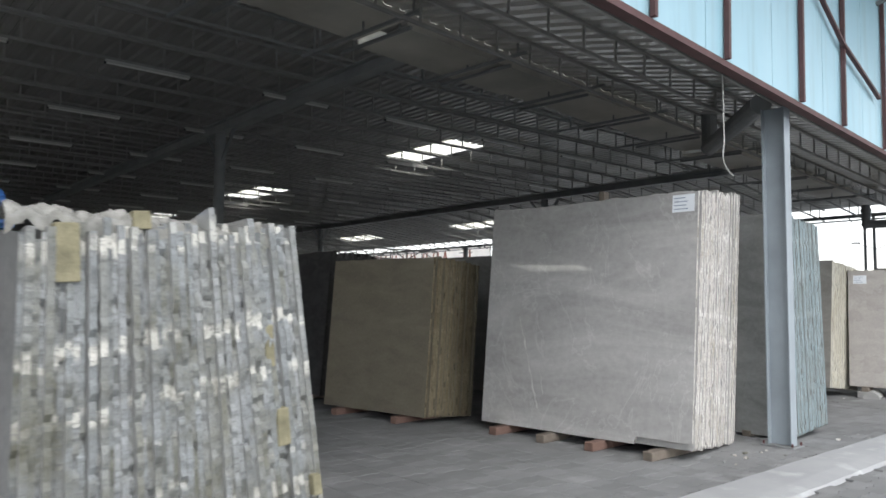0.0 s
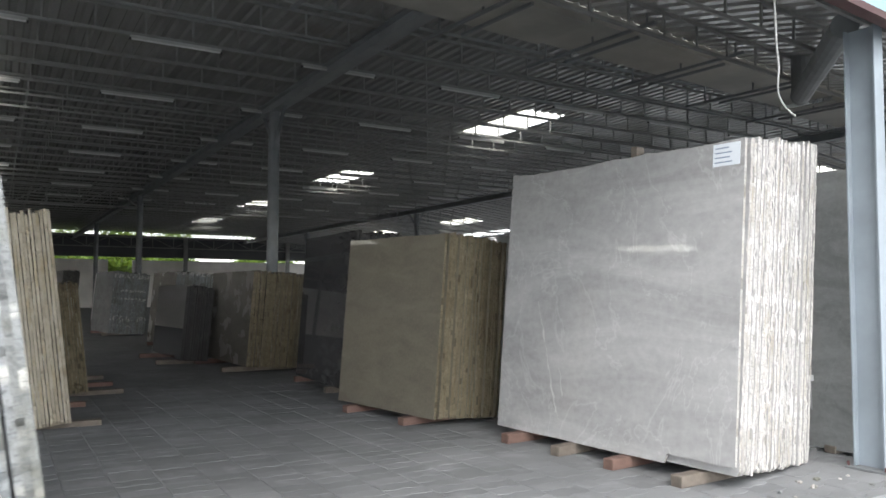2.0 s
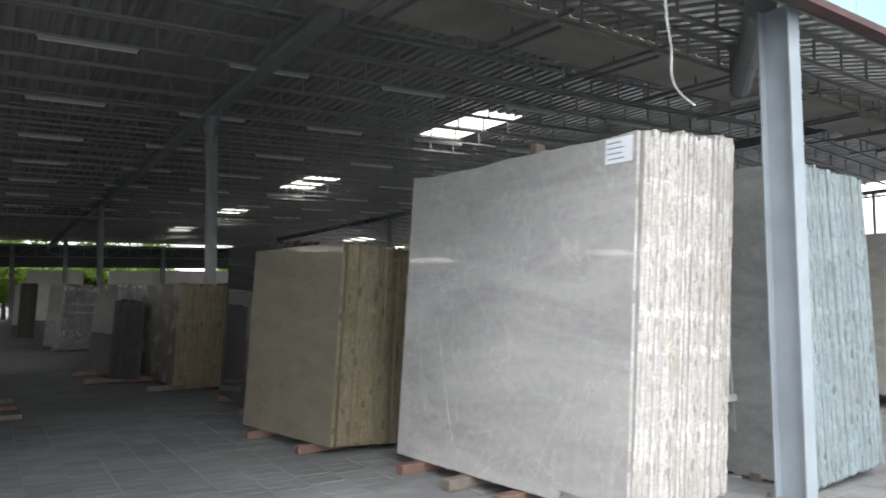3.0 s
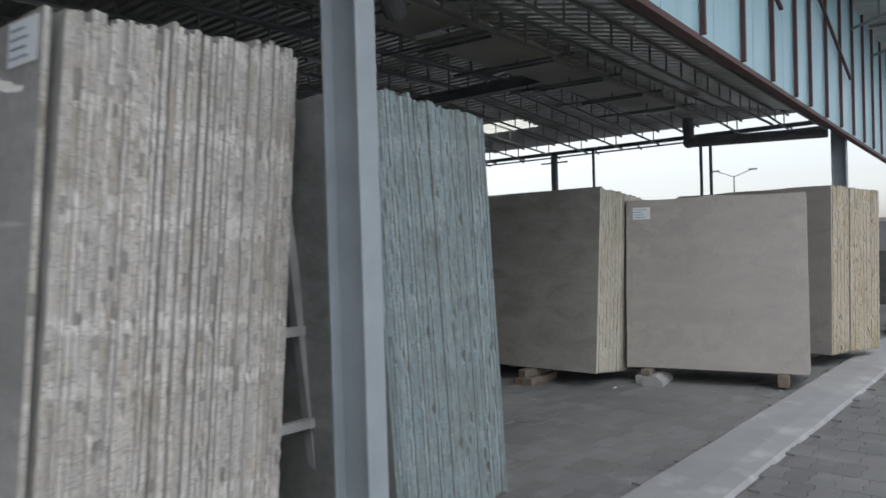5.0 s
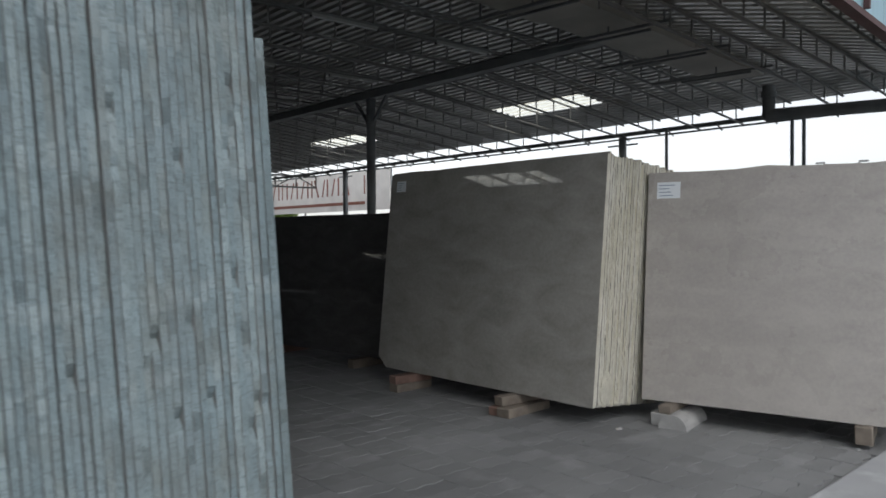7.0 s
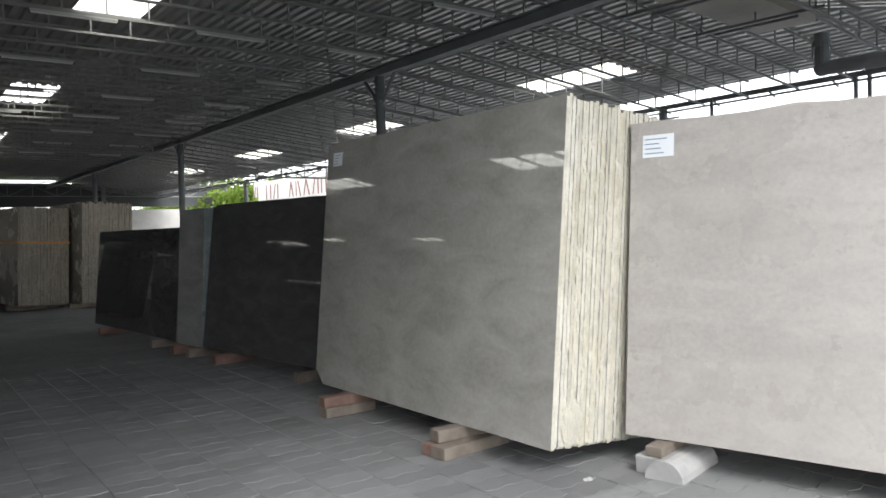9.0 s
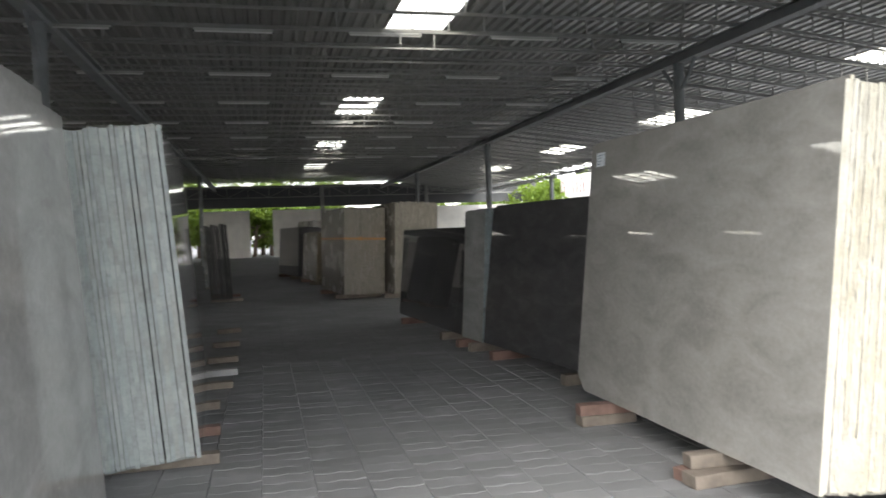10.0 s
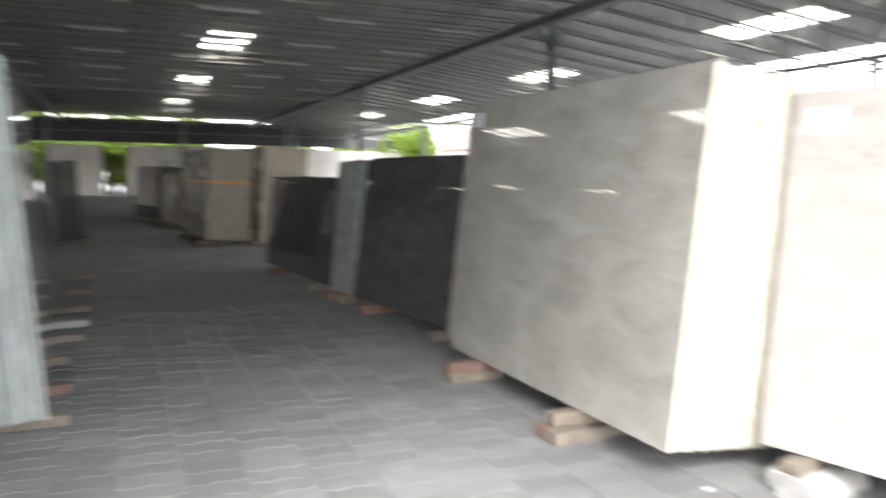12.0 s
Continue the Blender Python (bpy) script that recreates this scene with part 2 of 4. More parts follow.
BLACK = plain("black plastic", (0.02, 0.02, 0.022), 0.5, 0, 0.2, 5)

# corrugated roof sheet, grey, dusty
ROOF, nt, b, tc = base("roof sheet", 0.22, 0.35)
v = tc.outputs["Object"]
c = ramp(nt, [(0.3, (0.46, 0.46, 0.44)), (0.7, (0.62, 0.615, 0.59))], noise_tex(nt, v, 0.9, 6, 0.6, (1, 0.35, 1)))
c = mixc(nt, c, (0.24, 0.17, 0.11), ramp(nt, [(0.62, (0, 0, 0)), (0.75, (0.6, 0.6, 0.6))], noise_tex(nt, v, 0.35, 7)))
nt.links.new(c, b.inputs["Base Color"])

# pale blue cladding sheet
CLAD, nt, b, tc = base("pale blue sheet", 0.4, 0.0)
v = tc.outputs["Object"]
c = ramp(nt, [(0.3, (0.27, 0.46, 0.55)), (0.7, (0.36, 0.55, 0.63))], noise_tex(nt, v, 0.8, 5, 0.6, (1, 1, 0.3)))
c = mixc(nt, c, (0.2, 0.28, 0.3), ramp(nt, [(0.5, (0, 0, 0)), (0.8, (0.5, 0.5, 0.5))], noise_tex(nt, v, 2.2, 7, 0.6, (3, 3, 0.25))))
nt.links.new(c, b.inputs["Base Color"])

# translucent roof-light sheet
SKYLIGHT = bpy.data.materials.new("translucent roof light")
SKYLIGHT.use_nodes = True
nt = SKYLIGHT.node_tree
nt.nodes.remove(nt.nodes["Principled BSDF"])
tr, tl, mx = nt.nodes.new("ShaderNodeBsdfTransparent"), nt.nodes.new("ShaderNodeBsdfTranslucent"), nt.nodes.new("ShaderNodeMixShader")
tr.inputs[0].default_value, tl.inputs[0].default_value = (0.98, 0.96, 0.88, 1), (0.98, 0.97, 0.9, 1)
mx.inputs[0].default_value = 0.3
nt.links.new(tr.outputs[0], mx.inputs[1])
nt.links.new(tl.outputs[0], mx.inputs[2])
nt.links.new(mx.outputs[0], nt.nodes["Material Output"].inputs[0])


def concrete(name, a, c2, pattern=False):
    m, nt, b, tc = base(name, 0.85)
    v = tc.outputs["Object"]
    oi = nt.nodes.new("ShaderNodeObjectInfo")
    geo = nt.nodes.new("ShaderNodeNewGeometry")
    c = ramp(nt, [(0.3, a), (0.7, c2)], noise_tex(nt, geo.outputs["Position"], 0.9, 8, 0.62))
    ad = nt.nodes.new("ShaderNodeMath")
    nt.links.new(oi.outputs["Random"], ad.inputs[0])
    nt.links.new(geo.outputs["Random Per Island"], ad.inputs[1])
    fr = nt.nodes.new("ShaderNodeMath")
    fr.operation = "FRACT"
    nt.links.new(ad.outputs[0], fr.inputs[0])
    if not pattern:
        c = mixc(nt, c, ramp(nt, [(0, (0.87, 0.87, 0.87)), (1, (1.12, 1.12, 1.12))], fr.outputs[0]), 1.0, "MULTIPLY")
    c = mixc(nt, c, [min(1, x * 1.5) for x in c2], ramp(nt, [(0.55, (0, 0, 0)), (0.75, (0.5, 0.5, 0.5))], noise_tex(nt, geo.outputs["Position"], 3.1, 6)))
    if pattern:
        br = nt.nodes.new("ShaderNodeTexBrick")
        br.inputs["Scale"].default_value = 1.0
        br.inputs["Brick Width"].default_value, br.inputs["Row Height"].default_value, br.inputs["Mortar Size"].default_value = 0.28, 0.14, 0.004
        br.inputs["Color1"].default_value, br.inputs["Color2"].default_value, br.inputs["Mortar"].default_value = (0.92, 0.92, 0.92, 1), (1.05, 1.05, 1.05, 1), (0.7, 0.7, 0.7, 1)
        nt.links.new(geo.outputs["Position"], br.inputs["Vector"])
        c = mixc(nt, c, br.outputs["Color"], 1.0, "MULTIPLY")
    nt.links.new(c, b.inputs["Base Color"])
    bump(nt, b, noise_tex(nt, geo.outputs["Position"], 60, 5, 0.7), 0.4, 0.004)
    return m


PAVER = concrete("concrete paver", (0.145, 0.149, 0.152), (0.205, 0.209, 0.212))
GROUND = concrete("far paving", (0.145, 0.149, 0.152), (0.205, 0.209, 0.212), True)
KERB = concrete("kerb concrete", (0.3, 0.31, 0.32), (0.4, 0.41, 0.42))


# ---- mesh helpers ----
def mesh_of(bm, name, *mats):
    bmesh.ops.recalc_face_normals(bm, faces=bm.faces)
    me = bpy.data.meshes.new(name)
    bm.to_mesh(me)
    bm.free()
    for m in mats:
        me.materials.append(m)
    return me


def part(name, bm, material, parent, label=""):
    ob = new(name, mesh_of(bm, name, material) if isinstance(bm, bmesh.types.BMesh) else bm)
    ob.parent = parent
    return tagged(ob, label)


def thing(name, label, category, m=None, group="", kind=""):
    ob = new(name)
    ob.empty_display_size = 0.1
    if m:
        ob.matrix_world = m
    return tagged(ob, label, category, group, kind)


def box(bm, x0, y0, z0, x1, y1, z1, bev=0.0, m=None):
    r = bmesh.ops.create_cube(bm, size=1, matrix=Matrix.LocRotScale(((x0 + x1) / 2, (y0 + y1) / 2, (z0 + z1) / 2), None, (x1 - x0, y1 - y0, z1 - z0)))
    if bev:
        es = list({e for vv in r["verts"] for e in vv.link_edges})
        r = bmesh.ops.bevel(bm, geom=es, offset=bev, segments=2, affect="EDGES", profile=0.6)
    if m:
        bmesh.ops.transform(bm, matrix=m, verts=list({vv for f in r["faces"] for vv in f.verts}) if bev else r["verts"])
    return bm


def bar(bm, a, c, w, h=None):
    """A rectangular bar between two points."""
    a, c = Vector(a), Vector(c)
    q = (c - a).to_track_quat("Z", "Y").to_matrix().to_4x4()
    bmesh.ops.create_cube(bm, size=1, matrix=Matrix.Translation((a + c) / 2) @ q @ Matrix.Diagonal((w, h or w, (c - a).length, 1)))
    return bm


def tube(bm, a, c, r, n=10, r2=None):
    a, c = Vector(a), Vector(c)
    q = (c - a).to_track_quat("Z", "Y").to_matrix().to_4x4()
    bmesh.ops.create_cone(bm, cap_ends=True, segments=n, radius1=r, radius2=r if r2 is None else r2, depth=(c - a).length, matrix=Matrix.Translation((a + c) / 2) @ q)
    return bm


def solo(name, bm, material, label, category, kind="", group="", m=None):
    ob = new(name, mesh_of(bm, name, material))
    if m:
        ob.matrix_world = m
    return tagged(ob, label, category, group, kind)


# ---- ground, kerb ----
bm = bmesh.new()
box(bm, -600, -600, -0.4, 600, 600, -0.012)
solo("ground", bm, GROUND, "grey concrete block paving reaching far out", "ground", "structure")
KX = lambda x: 1.4 + 0.035 * (x - 7)
bm = bmesh.new()
rng = random.Random(3)
xs = [-14 + 0.25 * i for i in range(180)]
prof = [(-0.47, -0.02), (-0.44, 0.014), (-0.3, 0.03), (-0.02, 0.034), (0.0, 0.02), (0.0, -0.02)]
rows = []
for x in xs:
    w = 0.02 * noise.noise(Vector((x * 0.9, 0, 0))) + 0.02 * noise.noise(Vector((x * 4, 7, 0)))
    rows.append([bm.verts.new((x, KX(x) + dy + (w if dy < -0.2 else w * 0.3), z + 0.006 * noise.noise(Vector((x * 3, dy * 9, 3))))) for dy, z in prof])
for a, c in zip(rows, rows[1:]):
    for i in range(len(prof) - 1):
        bm.faces.new((a[i], a[i + 1], c[i + 1], c[i]))
solo("kerb", bm, KERB, "pale worn concrete kerb strip along the shed edge", "kerb", "structure")

# ---- roof: level bays, then a last bay that falls to the open side ----
RZ = 5.0
X0, XB, X1, Y0, Y1 = -28.0, 16.4, 22.9, 3.6, 52.4
FALL = 0.115
roof_z = lambda x: RZ - FALL * max(0.0, x - XB)
LIGHTS = [((-10.7, -9.7), [(11.6 + 9.4 * k, 14.3 + 9.4 * k) for k in range(4)]),
          ((-0.15, 1.0), [(12.1 + 9.4 * k, 14.8 + 9.4 * k) for k in range(4)]),
          ((10.5, 11.55), [(11.3 + 9.5 * k, 14.0 + 9.5 * k) for k in range(4)]),
          ((20.0, 20.9), [(10.8 + 8.8 * k, 13.6 + 8.8 * k) for k in range(4)])]


def corrugated(bm, x0, x1, y0, y1, zf, pitch=0.2, h=0.045):
    """Trapezoid sheet, ribs along y. zf: height as a function of x, or a pair of heights at y0 and y1."""
    n = max(1, round((x1 - x0) / pitch))
    p = (x1 - x0) / n
    pts = []
    for i in range(n):
        for f, dz in ((0, 0), (0.45, 0), (0.6, h), (0.85, h)):
            pts.append((x0 + (i + f) * p, dz))
    pts.append((x1, 0))
    za, zb = zf if isinstance(zf, tuple) else (zf, zf)
    if not callable(za):
        za, zb = (lambda x, q=za: q), (lambda x, q=zb: q)
    vs = [(bm.verts.new((x, y0, za(x) + dz)), bm.verts.new((x, y1, zb(x) + dz))) for x, dz in pts]
    for (a, a2), (c, c2) in zip(vs, vs[1:]):
        bm.faces.new((a, c, c2, a2))


bm = bmesh.new()
cuts = {p: ys for p, ys in LIGHTS}
xcuts = sorted({X0, X1, *[v for p in cuts for v in p]})
for xa, xb in zip(xcuts, xcuts[1:]):
    if (xa, xb) in cuts:
        ys = [Y0, *[v for p in cuts[(xa, xb)] for v in p], Y1]
        for ya, yb in zip(ys[::2], ys[1::2]):
            corrugated(bm, xa, xb, ya, yb, roof_z)
    else:
        corrugated(bm, xa, xb, Y0, Y1, roof_z)
solo("ceiling", bm, ROOF, "dusty grey corrugated steel roof sheeting", "roof", "structure")
for (xa, xb), ys in LIGHTS:
    for ya, yb in ys:
        bm = bmesh.new()
        corrugated(bm, xa, xb, ya, yb, lambda x: roof_z(x) + 0.006)
        solo("roof_light", bm, SKYLIGHT, "bright translucent roof light sheet between purlins", "skylight", "structure", "roof lights")

# purlins: ladder trusses across the shed
bm = bmesh.new()
for dz in (-0.03, -0.36):
    bar(bm, (X0 + 0.1, 0, dz), (XB, 0, dz), 0.036)
    bar(bm, (XB, 0, dz), (X1 - 0.05, 0, dz - FALL * (X1 - XB)), 0.036)
for i in range(int((X1 - X0) / 0.62)):
    x = X0 + 0.3 + i * 0.62
    z = roof_z(x) - RZ
    box(bm, x, -0.011, z - 0.36, x + 0.022, 0.011, z - 0.03)
purlin_mesh = mesh_of(bm, "purlin", TRUSS)
y = 3.986
while y < 51.9:
    ob = new("purlin", purlin_mesh)
    ob.location = (0, y, RZ - 0.01)
    tagged(ob, "light grey steel ladder purlin under the roof sheet", "purlin", "roof purlins", "structure")
    y += 1.083

# main beams along the shed and their columns
def ibeam(bm, x, y0, y1, z0, z1, w=0.16, t=0.014):
    box(bm, x - w / 2, y0, z0, x + w / 2, y1, z0 + t)
    box(bm, x - w / 2, y0, z1 - t, x + w / 2, y1, z1)
    box(bm, x - t / 2, y0, z0 + t, x + t / 2, y1, z1 - t)


BEAMS = (-5.2, 5.3, 16.2)
for x in BEAMS:
    bm = bmesh.new()
    ibeam(bm, x, 3.7, 51.9, 4.42, 4.62, 0.2)
    solo("main_beam", bm, MAINBEAM, "grey painted steel main roof beam", "beam", "structure", "main beams")
    for yy in ((13.6 if x > 10 else 11.9), 26.4, 39.2):
        bm = bmesh.new()
        tube(bm, (x, yy, 0), (x, yy, 4.42), 0.1, 14)
        box(bm, x - 0.18, yy - 0.18, 0, x + 0.18, yy + 0.18, 0.02)
        bar(bm, (x, yy + 0.1, 3.9), (x, yy + 0.6, 4.45), 0.05)
        bar(bm, (x, yy - 0.1, 3.9), (x, yy - 0.6, 4.45), 0.05)
        solo("roof_column", bm, BEAM, "round dark grey steel roof column", "column", "structure", "roof columns")


def truss_x(y, x0, x1, zb, zt, step=0.9):
    bm = bmesh.new()
    bar(bm, (x0, y, zb), (x1, y, zb), 0.06)
    bar(bm, (x0, y, zt), (x1, y, zt), 0.06)
    nn = int((x1 - x0) / step)
    for i in range(nn + 1):
        xx = x0 + (x1 - x0) * i / nn
        bar(bm, (xx, y, zb), (xx, y, zt), 0.04)
        if i < nn:
            xn = x0 + (x1 - x0) * (i + 1) / nn
            bar(bm, (xx, y, zb if i % 2 else zt), (xn, y, zt if i % 2 else zb), 0.035)
    solo("cross_truss", bm, TRUSS, "grey welded lattice cross truss under the roof", "truss", "structure", "cross trusses")


truss_x(26.4, -5.2, 5.3, 4.02, 4.6)
truss_x(26.4, 5.3, 16.2, 4.02, 4.6)
truss_x(26.4, 16.2, 22.7, 3.35, 3.8)
truss_x(51.6, -14, 27.4, 3.95, 4.6, 1.3)

# far end: dark cladding band, white wall pieces
bm = bmesh.new()
box(bm, -28, 51.9, 3.3, 27.6, 52.05, 4.75)
# Added strip, unseen; shuts the bright gap that polished slabs mirrored as streaks.
box(bm, -28, 51.9, 4.752, -3.0, 52.05, 4.97)
solo("wall_far_band", bm, DARKBAND, "dark sheet cladding band across the far end", "wall", "structure")
for xa, xb in ((-28, 2.2), (4.2, 7.4), (8.9, 27.6)):
    bm = bmesh.new()
    # leftmost piece made taller to block the light slit mirrored in polished slabs
    box(bm, xa, 52.1, 0, xb, 52.3, 3.12 if xa > 0 else 3.296)
    solo("wall_far", bm, WHITEWALL, "white plastered wall at the far end", "wall", "structure")
for x in (3.4, 12.2, 19.4):
    bm = bmesh.new()
    box(bm, x - 0.13, 51.65, 0, x + 0.13, 51.85, 4.7)
    solo("far_column", bm, TRUSS, "pale square column at the far end", "column", "structure", "far columns")

# Unseen wall, added to keep open sky out of the slab reflections.
bm = bmesh.new()
box(bm, -28.3, 1.7, 0, -28.0, 52.3, 4.945)
solo("wall_left", bm, DARKBAND, "plain grey sheet wall, unseen, added to close the shed", "wall", "structure")

# right eave, posts
EZ = roof_z(X1) - 0.4
bm = bmesh.new()
bar(bm, (22.85, 3.6, EZ + 0.12), (22.85, 52.2, EZ + 0.12), 0.07, 0.1)
bar(bm, (22.85, 3.6, EZ), (22.85, 52.2, EZ), 0.04)
for k in range(37):
    bar(bm, (22.7, 3.7 + k * 1.3, EZ + 0.1), (23.0, 3.7 + k * 1.3, EZ - 0.03), 0.03)
solo("eave_rail", bm, BEAM, "dark steel eave rail at the open side", "rail", "structure")
for y, r in ((6.95, 0.04), (7.2, 0.04), (10.3, 0.04), (11.6, 0.1), (24.5, 0.1), (37, 0.1)):
    bm = bmesh.new()
    tube(bm, (22.85, y, 0), (22.85, y, EZ + 0.07), r, 10)
    box(bm, 22.7, y - 0.15, 0, 23.0, y + 0.15, 0.015)
    if r > 0.09:
        bar(bm, (22.85, y - 0.45, EZ - 0.15), (22.85, y + 0.45, EZ - 0.15), 0.04)
    solo("eave_post", bm, BEAM, "dark steel eave post at the open side", "post", "structure", "eave posts")

# ---- front fascia ----
FA = math.atan(0.085)
FM = Matrix.Translation((6.0, 1.5, 0)) @ Matrix.Rotation(FA, 4, "Z") @ Matrix.Rotation(0.012, 4, "Y")
FX0, FX1, FZ0, FZ1 = -9.0, 19.5, 3.05, 5.25
fascia = thing("fascia", "pale blue sheet fascia with red oxide ribs above the shed front", "fascia", FM, kind="structure")
x = FX0
rng = random.Random(5)
while x < FX1:
    x2 = min(FX1, x + 1.22)
    bm = bmesh.new()
    box(bm, x + 0.004, 0, FZ0 + rng.uniform(-0.012, 0.012), x2 - 0.004, 0.03, FZ1)
    part("sheet", bm, CLAD, fascia)
    x = x2
RIBS = [-8.6, -7.4, -6.1, -4.9, -3.7, -2.47, -1.38, 0.14, 1.28, 2.68, 4.05, 5.2, 6.28, 7.35, 8.15, 9.2, 10.3, 11.4, 12.5, 13.6, 14.7, 15.8, 16.9, 18.0, 19.1]
for x in RIBS:
    bm = bmesh.new()
    bar(bm, (x, -0.03, FZ0 + 0.03), (x + 0.02, -0.03, FZ1), 0.04, 0.04)
    part("rib", bm, RUST, fascia, "red oxide steel rib")
for xa, za, xb, zb in ((-0.1, 4.5, 1.2, 3.9), (1.2, 3.9, 2.4, 3.6), (4.2, 4.6, 6.6, 3.9), (8.5, 4.6, 11, 3.9)):
    bm = bmesh.new()
    bar(bm, (xa, -0.055, za), (xb, -0.055, zb), 0.04, 0.03)
    part("brace", bm, RUST, fascia, "slanting red oxide brace")
bm = bmesh.new()
bar(bm, (FX0, 0.03, FZ0), (FX1, 0.03, FZ0), 0.09, 0.05)
part("bottom_rail", bm, RUST, fascia)
# canopy that juts out above the fascia
bm = bmesh.new()
corrugated(bm, FX0, FX1 + 0.5, -1.7, 0.4, FZ1 + 0.12)
ob = solo("canopy_sheet", bm, ROOF, "corrugated sheet canopy above the blue fascia", "canopy", "structure", m=FM)
for k in range(13):
    x = FX0 + 0.6 + k * 2.2
    bm = bmesh.new()
    bar(bm, (x, 0, FZ1 + 0.05), (x, -1.65, FZ1 + 0.08), 0.05)
    bar(bm, (x, 0, FZ1 - 0.5), (x, -1.65, FZ1 + 0.03), 0.04)
    for q in (0.25, 0.5, 0.75):
        bar(bm, (x, -1.65 * q, FZ1 + 0.05), (x, -1.65 * q, FZ1 - 0.5 + 0.53 * q), 0.03)
    solo("canopy_bracket", bm, BEAM, "blue grey steel canopy bracket truss", "bracket", "structure", "canopy brackets", FM)

# front columns: rolled steel joists
def joist(h):
    bm = bmesh.new()
    box(bm, 0, 0, 0, 0.11, 0.014, h, 0.003)
    box(bm, 0, 0.206, 0, 0.11, 0.22, h, 0.003)
    box(bm, 0.05, 0.014, 0, 0.06, 0.206, h)
    return mesh_of(bm, "front_column", STEEL)


jm = joist(3.1)
for x, y in ((6.25, 1.69), (17.55, 2.6), (-4.6, 0.62)):
    ob = new("front_column", jm)
    ob.location = (x, y, 0)
    bm = bmesh.new()
    box(bm, -0.05, -0.04, 0.0, 0.16, 0.26, 0.016, 0.003)
    plate = part("base_plate", bm, BEAM, ob, "dusty steel base plate")
    for bx, by in ((-0.03, -0.02), (0.14, -0.02), (-0.03, 0.24), (0.14, 0.24)):
        bm = bmesh.new()
        tube(bm, (bx, by, 0.014), (bx, by, 0.045), 0.011, 6)
        part("bolt", bm, RUST, plate)
    tagged(ob, "blue grey painted steel joist column under the fascia", "column", "front columns", "structure")

# front bay: sloping soffit sheet, its purlins, valley gutter with hangers
SZ0, SZ1, SY1 = 3.42, 3.98, 2.75
bm = bmesh.new()
corrugated(bm, FX0, 11.4, 0.03, SY1, (SZ0, SZ1))
solo("front_soffit", bm, ROOF, "corrugated sheet soffit behind the blue fascia", "soffit", "structure", m=FM)
for q in (0.12, 0.42, 0.78):
    bm = bmesh.new()
    y, z = 0.03 + (SY1 - 0.03) * q, SZ0 + (SZ1 - SZ0) * q
    bar(bm, (FX0, y, z - 0.02), (11.4, y, z - 0.02), 0.03)
    bar(bm, (FX0, y, z - 0.26), (11.4, y, z - 0.26), 0.03)
    for i in range(int((11.4 - FX0) / 0.5)):
        bar(bm, (FX0 + i * 0.5, y, z - 0.26), (FX0 + i * 0.5, y, z - 0.02), 0.018)
    solo("front_purlin", bm, TRUSS, "grey ladder purlin under the front soffit", "purlin", "structure", "front purlins", FM)
GUTTER = plain("stained gutter sheet", (0.38, 0.37, 0.33), 0.5, 0, 0.3, 0.9, 0.2, (0.2, 0.15, 0.1), 0.6)
for k in range(9):
    xa = FX0 + k * 2.3
    bm = bmesh.new()
    w = 0.03 * (k % 3 - 1)
    box(bm, xa, SY1 + 0.02, 3.86 + w, xa + 2.26, SY1 + 0.75, 3.875 + w)
    box(bm, xa, SY1 + 0.75, 3.86 + w, xa + 2.26, SY1 + 0.765, 4.08)
    box(bm, xa, SY1 + 0.005, 3.86 + w, xa + 2.26, SY1 + 0.02, 4.0)
    solo("valley_gutter", bm, GUTTER, "stained sheet valley gutter between front bay and roof", "gutter", "structure", "valley gutters", FM)
for k in range(14):
    x = FX0 + 0.8 + k * 1.45
    bm = bmesh.new()
    bar(bm, (x, SY1 - 0.5, 3.78), (x, SY1 + 1.3, 3.78), 0.03)
    bar(bm, (x + 0.25, SY1 - 0.1, 3.8), (x + 0.25, SY1 + 0.95, 3.8), 0.03)
    for q in (-0.4, 0.3, 1.0):
        bar(bm, (x, SY1 + q, 3.78), (x, SY1 + q, 4.62), 0.016)
    solo("gutter_hanger", bm, BEAM, "dark steel hanger bar under the gutter", "bracket", "structure", "gutter hangers", FM)

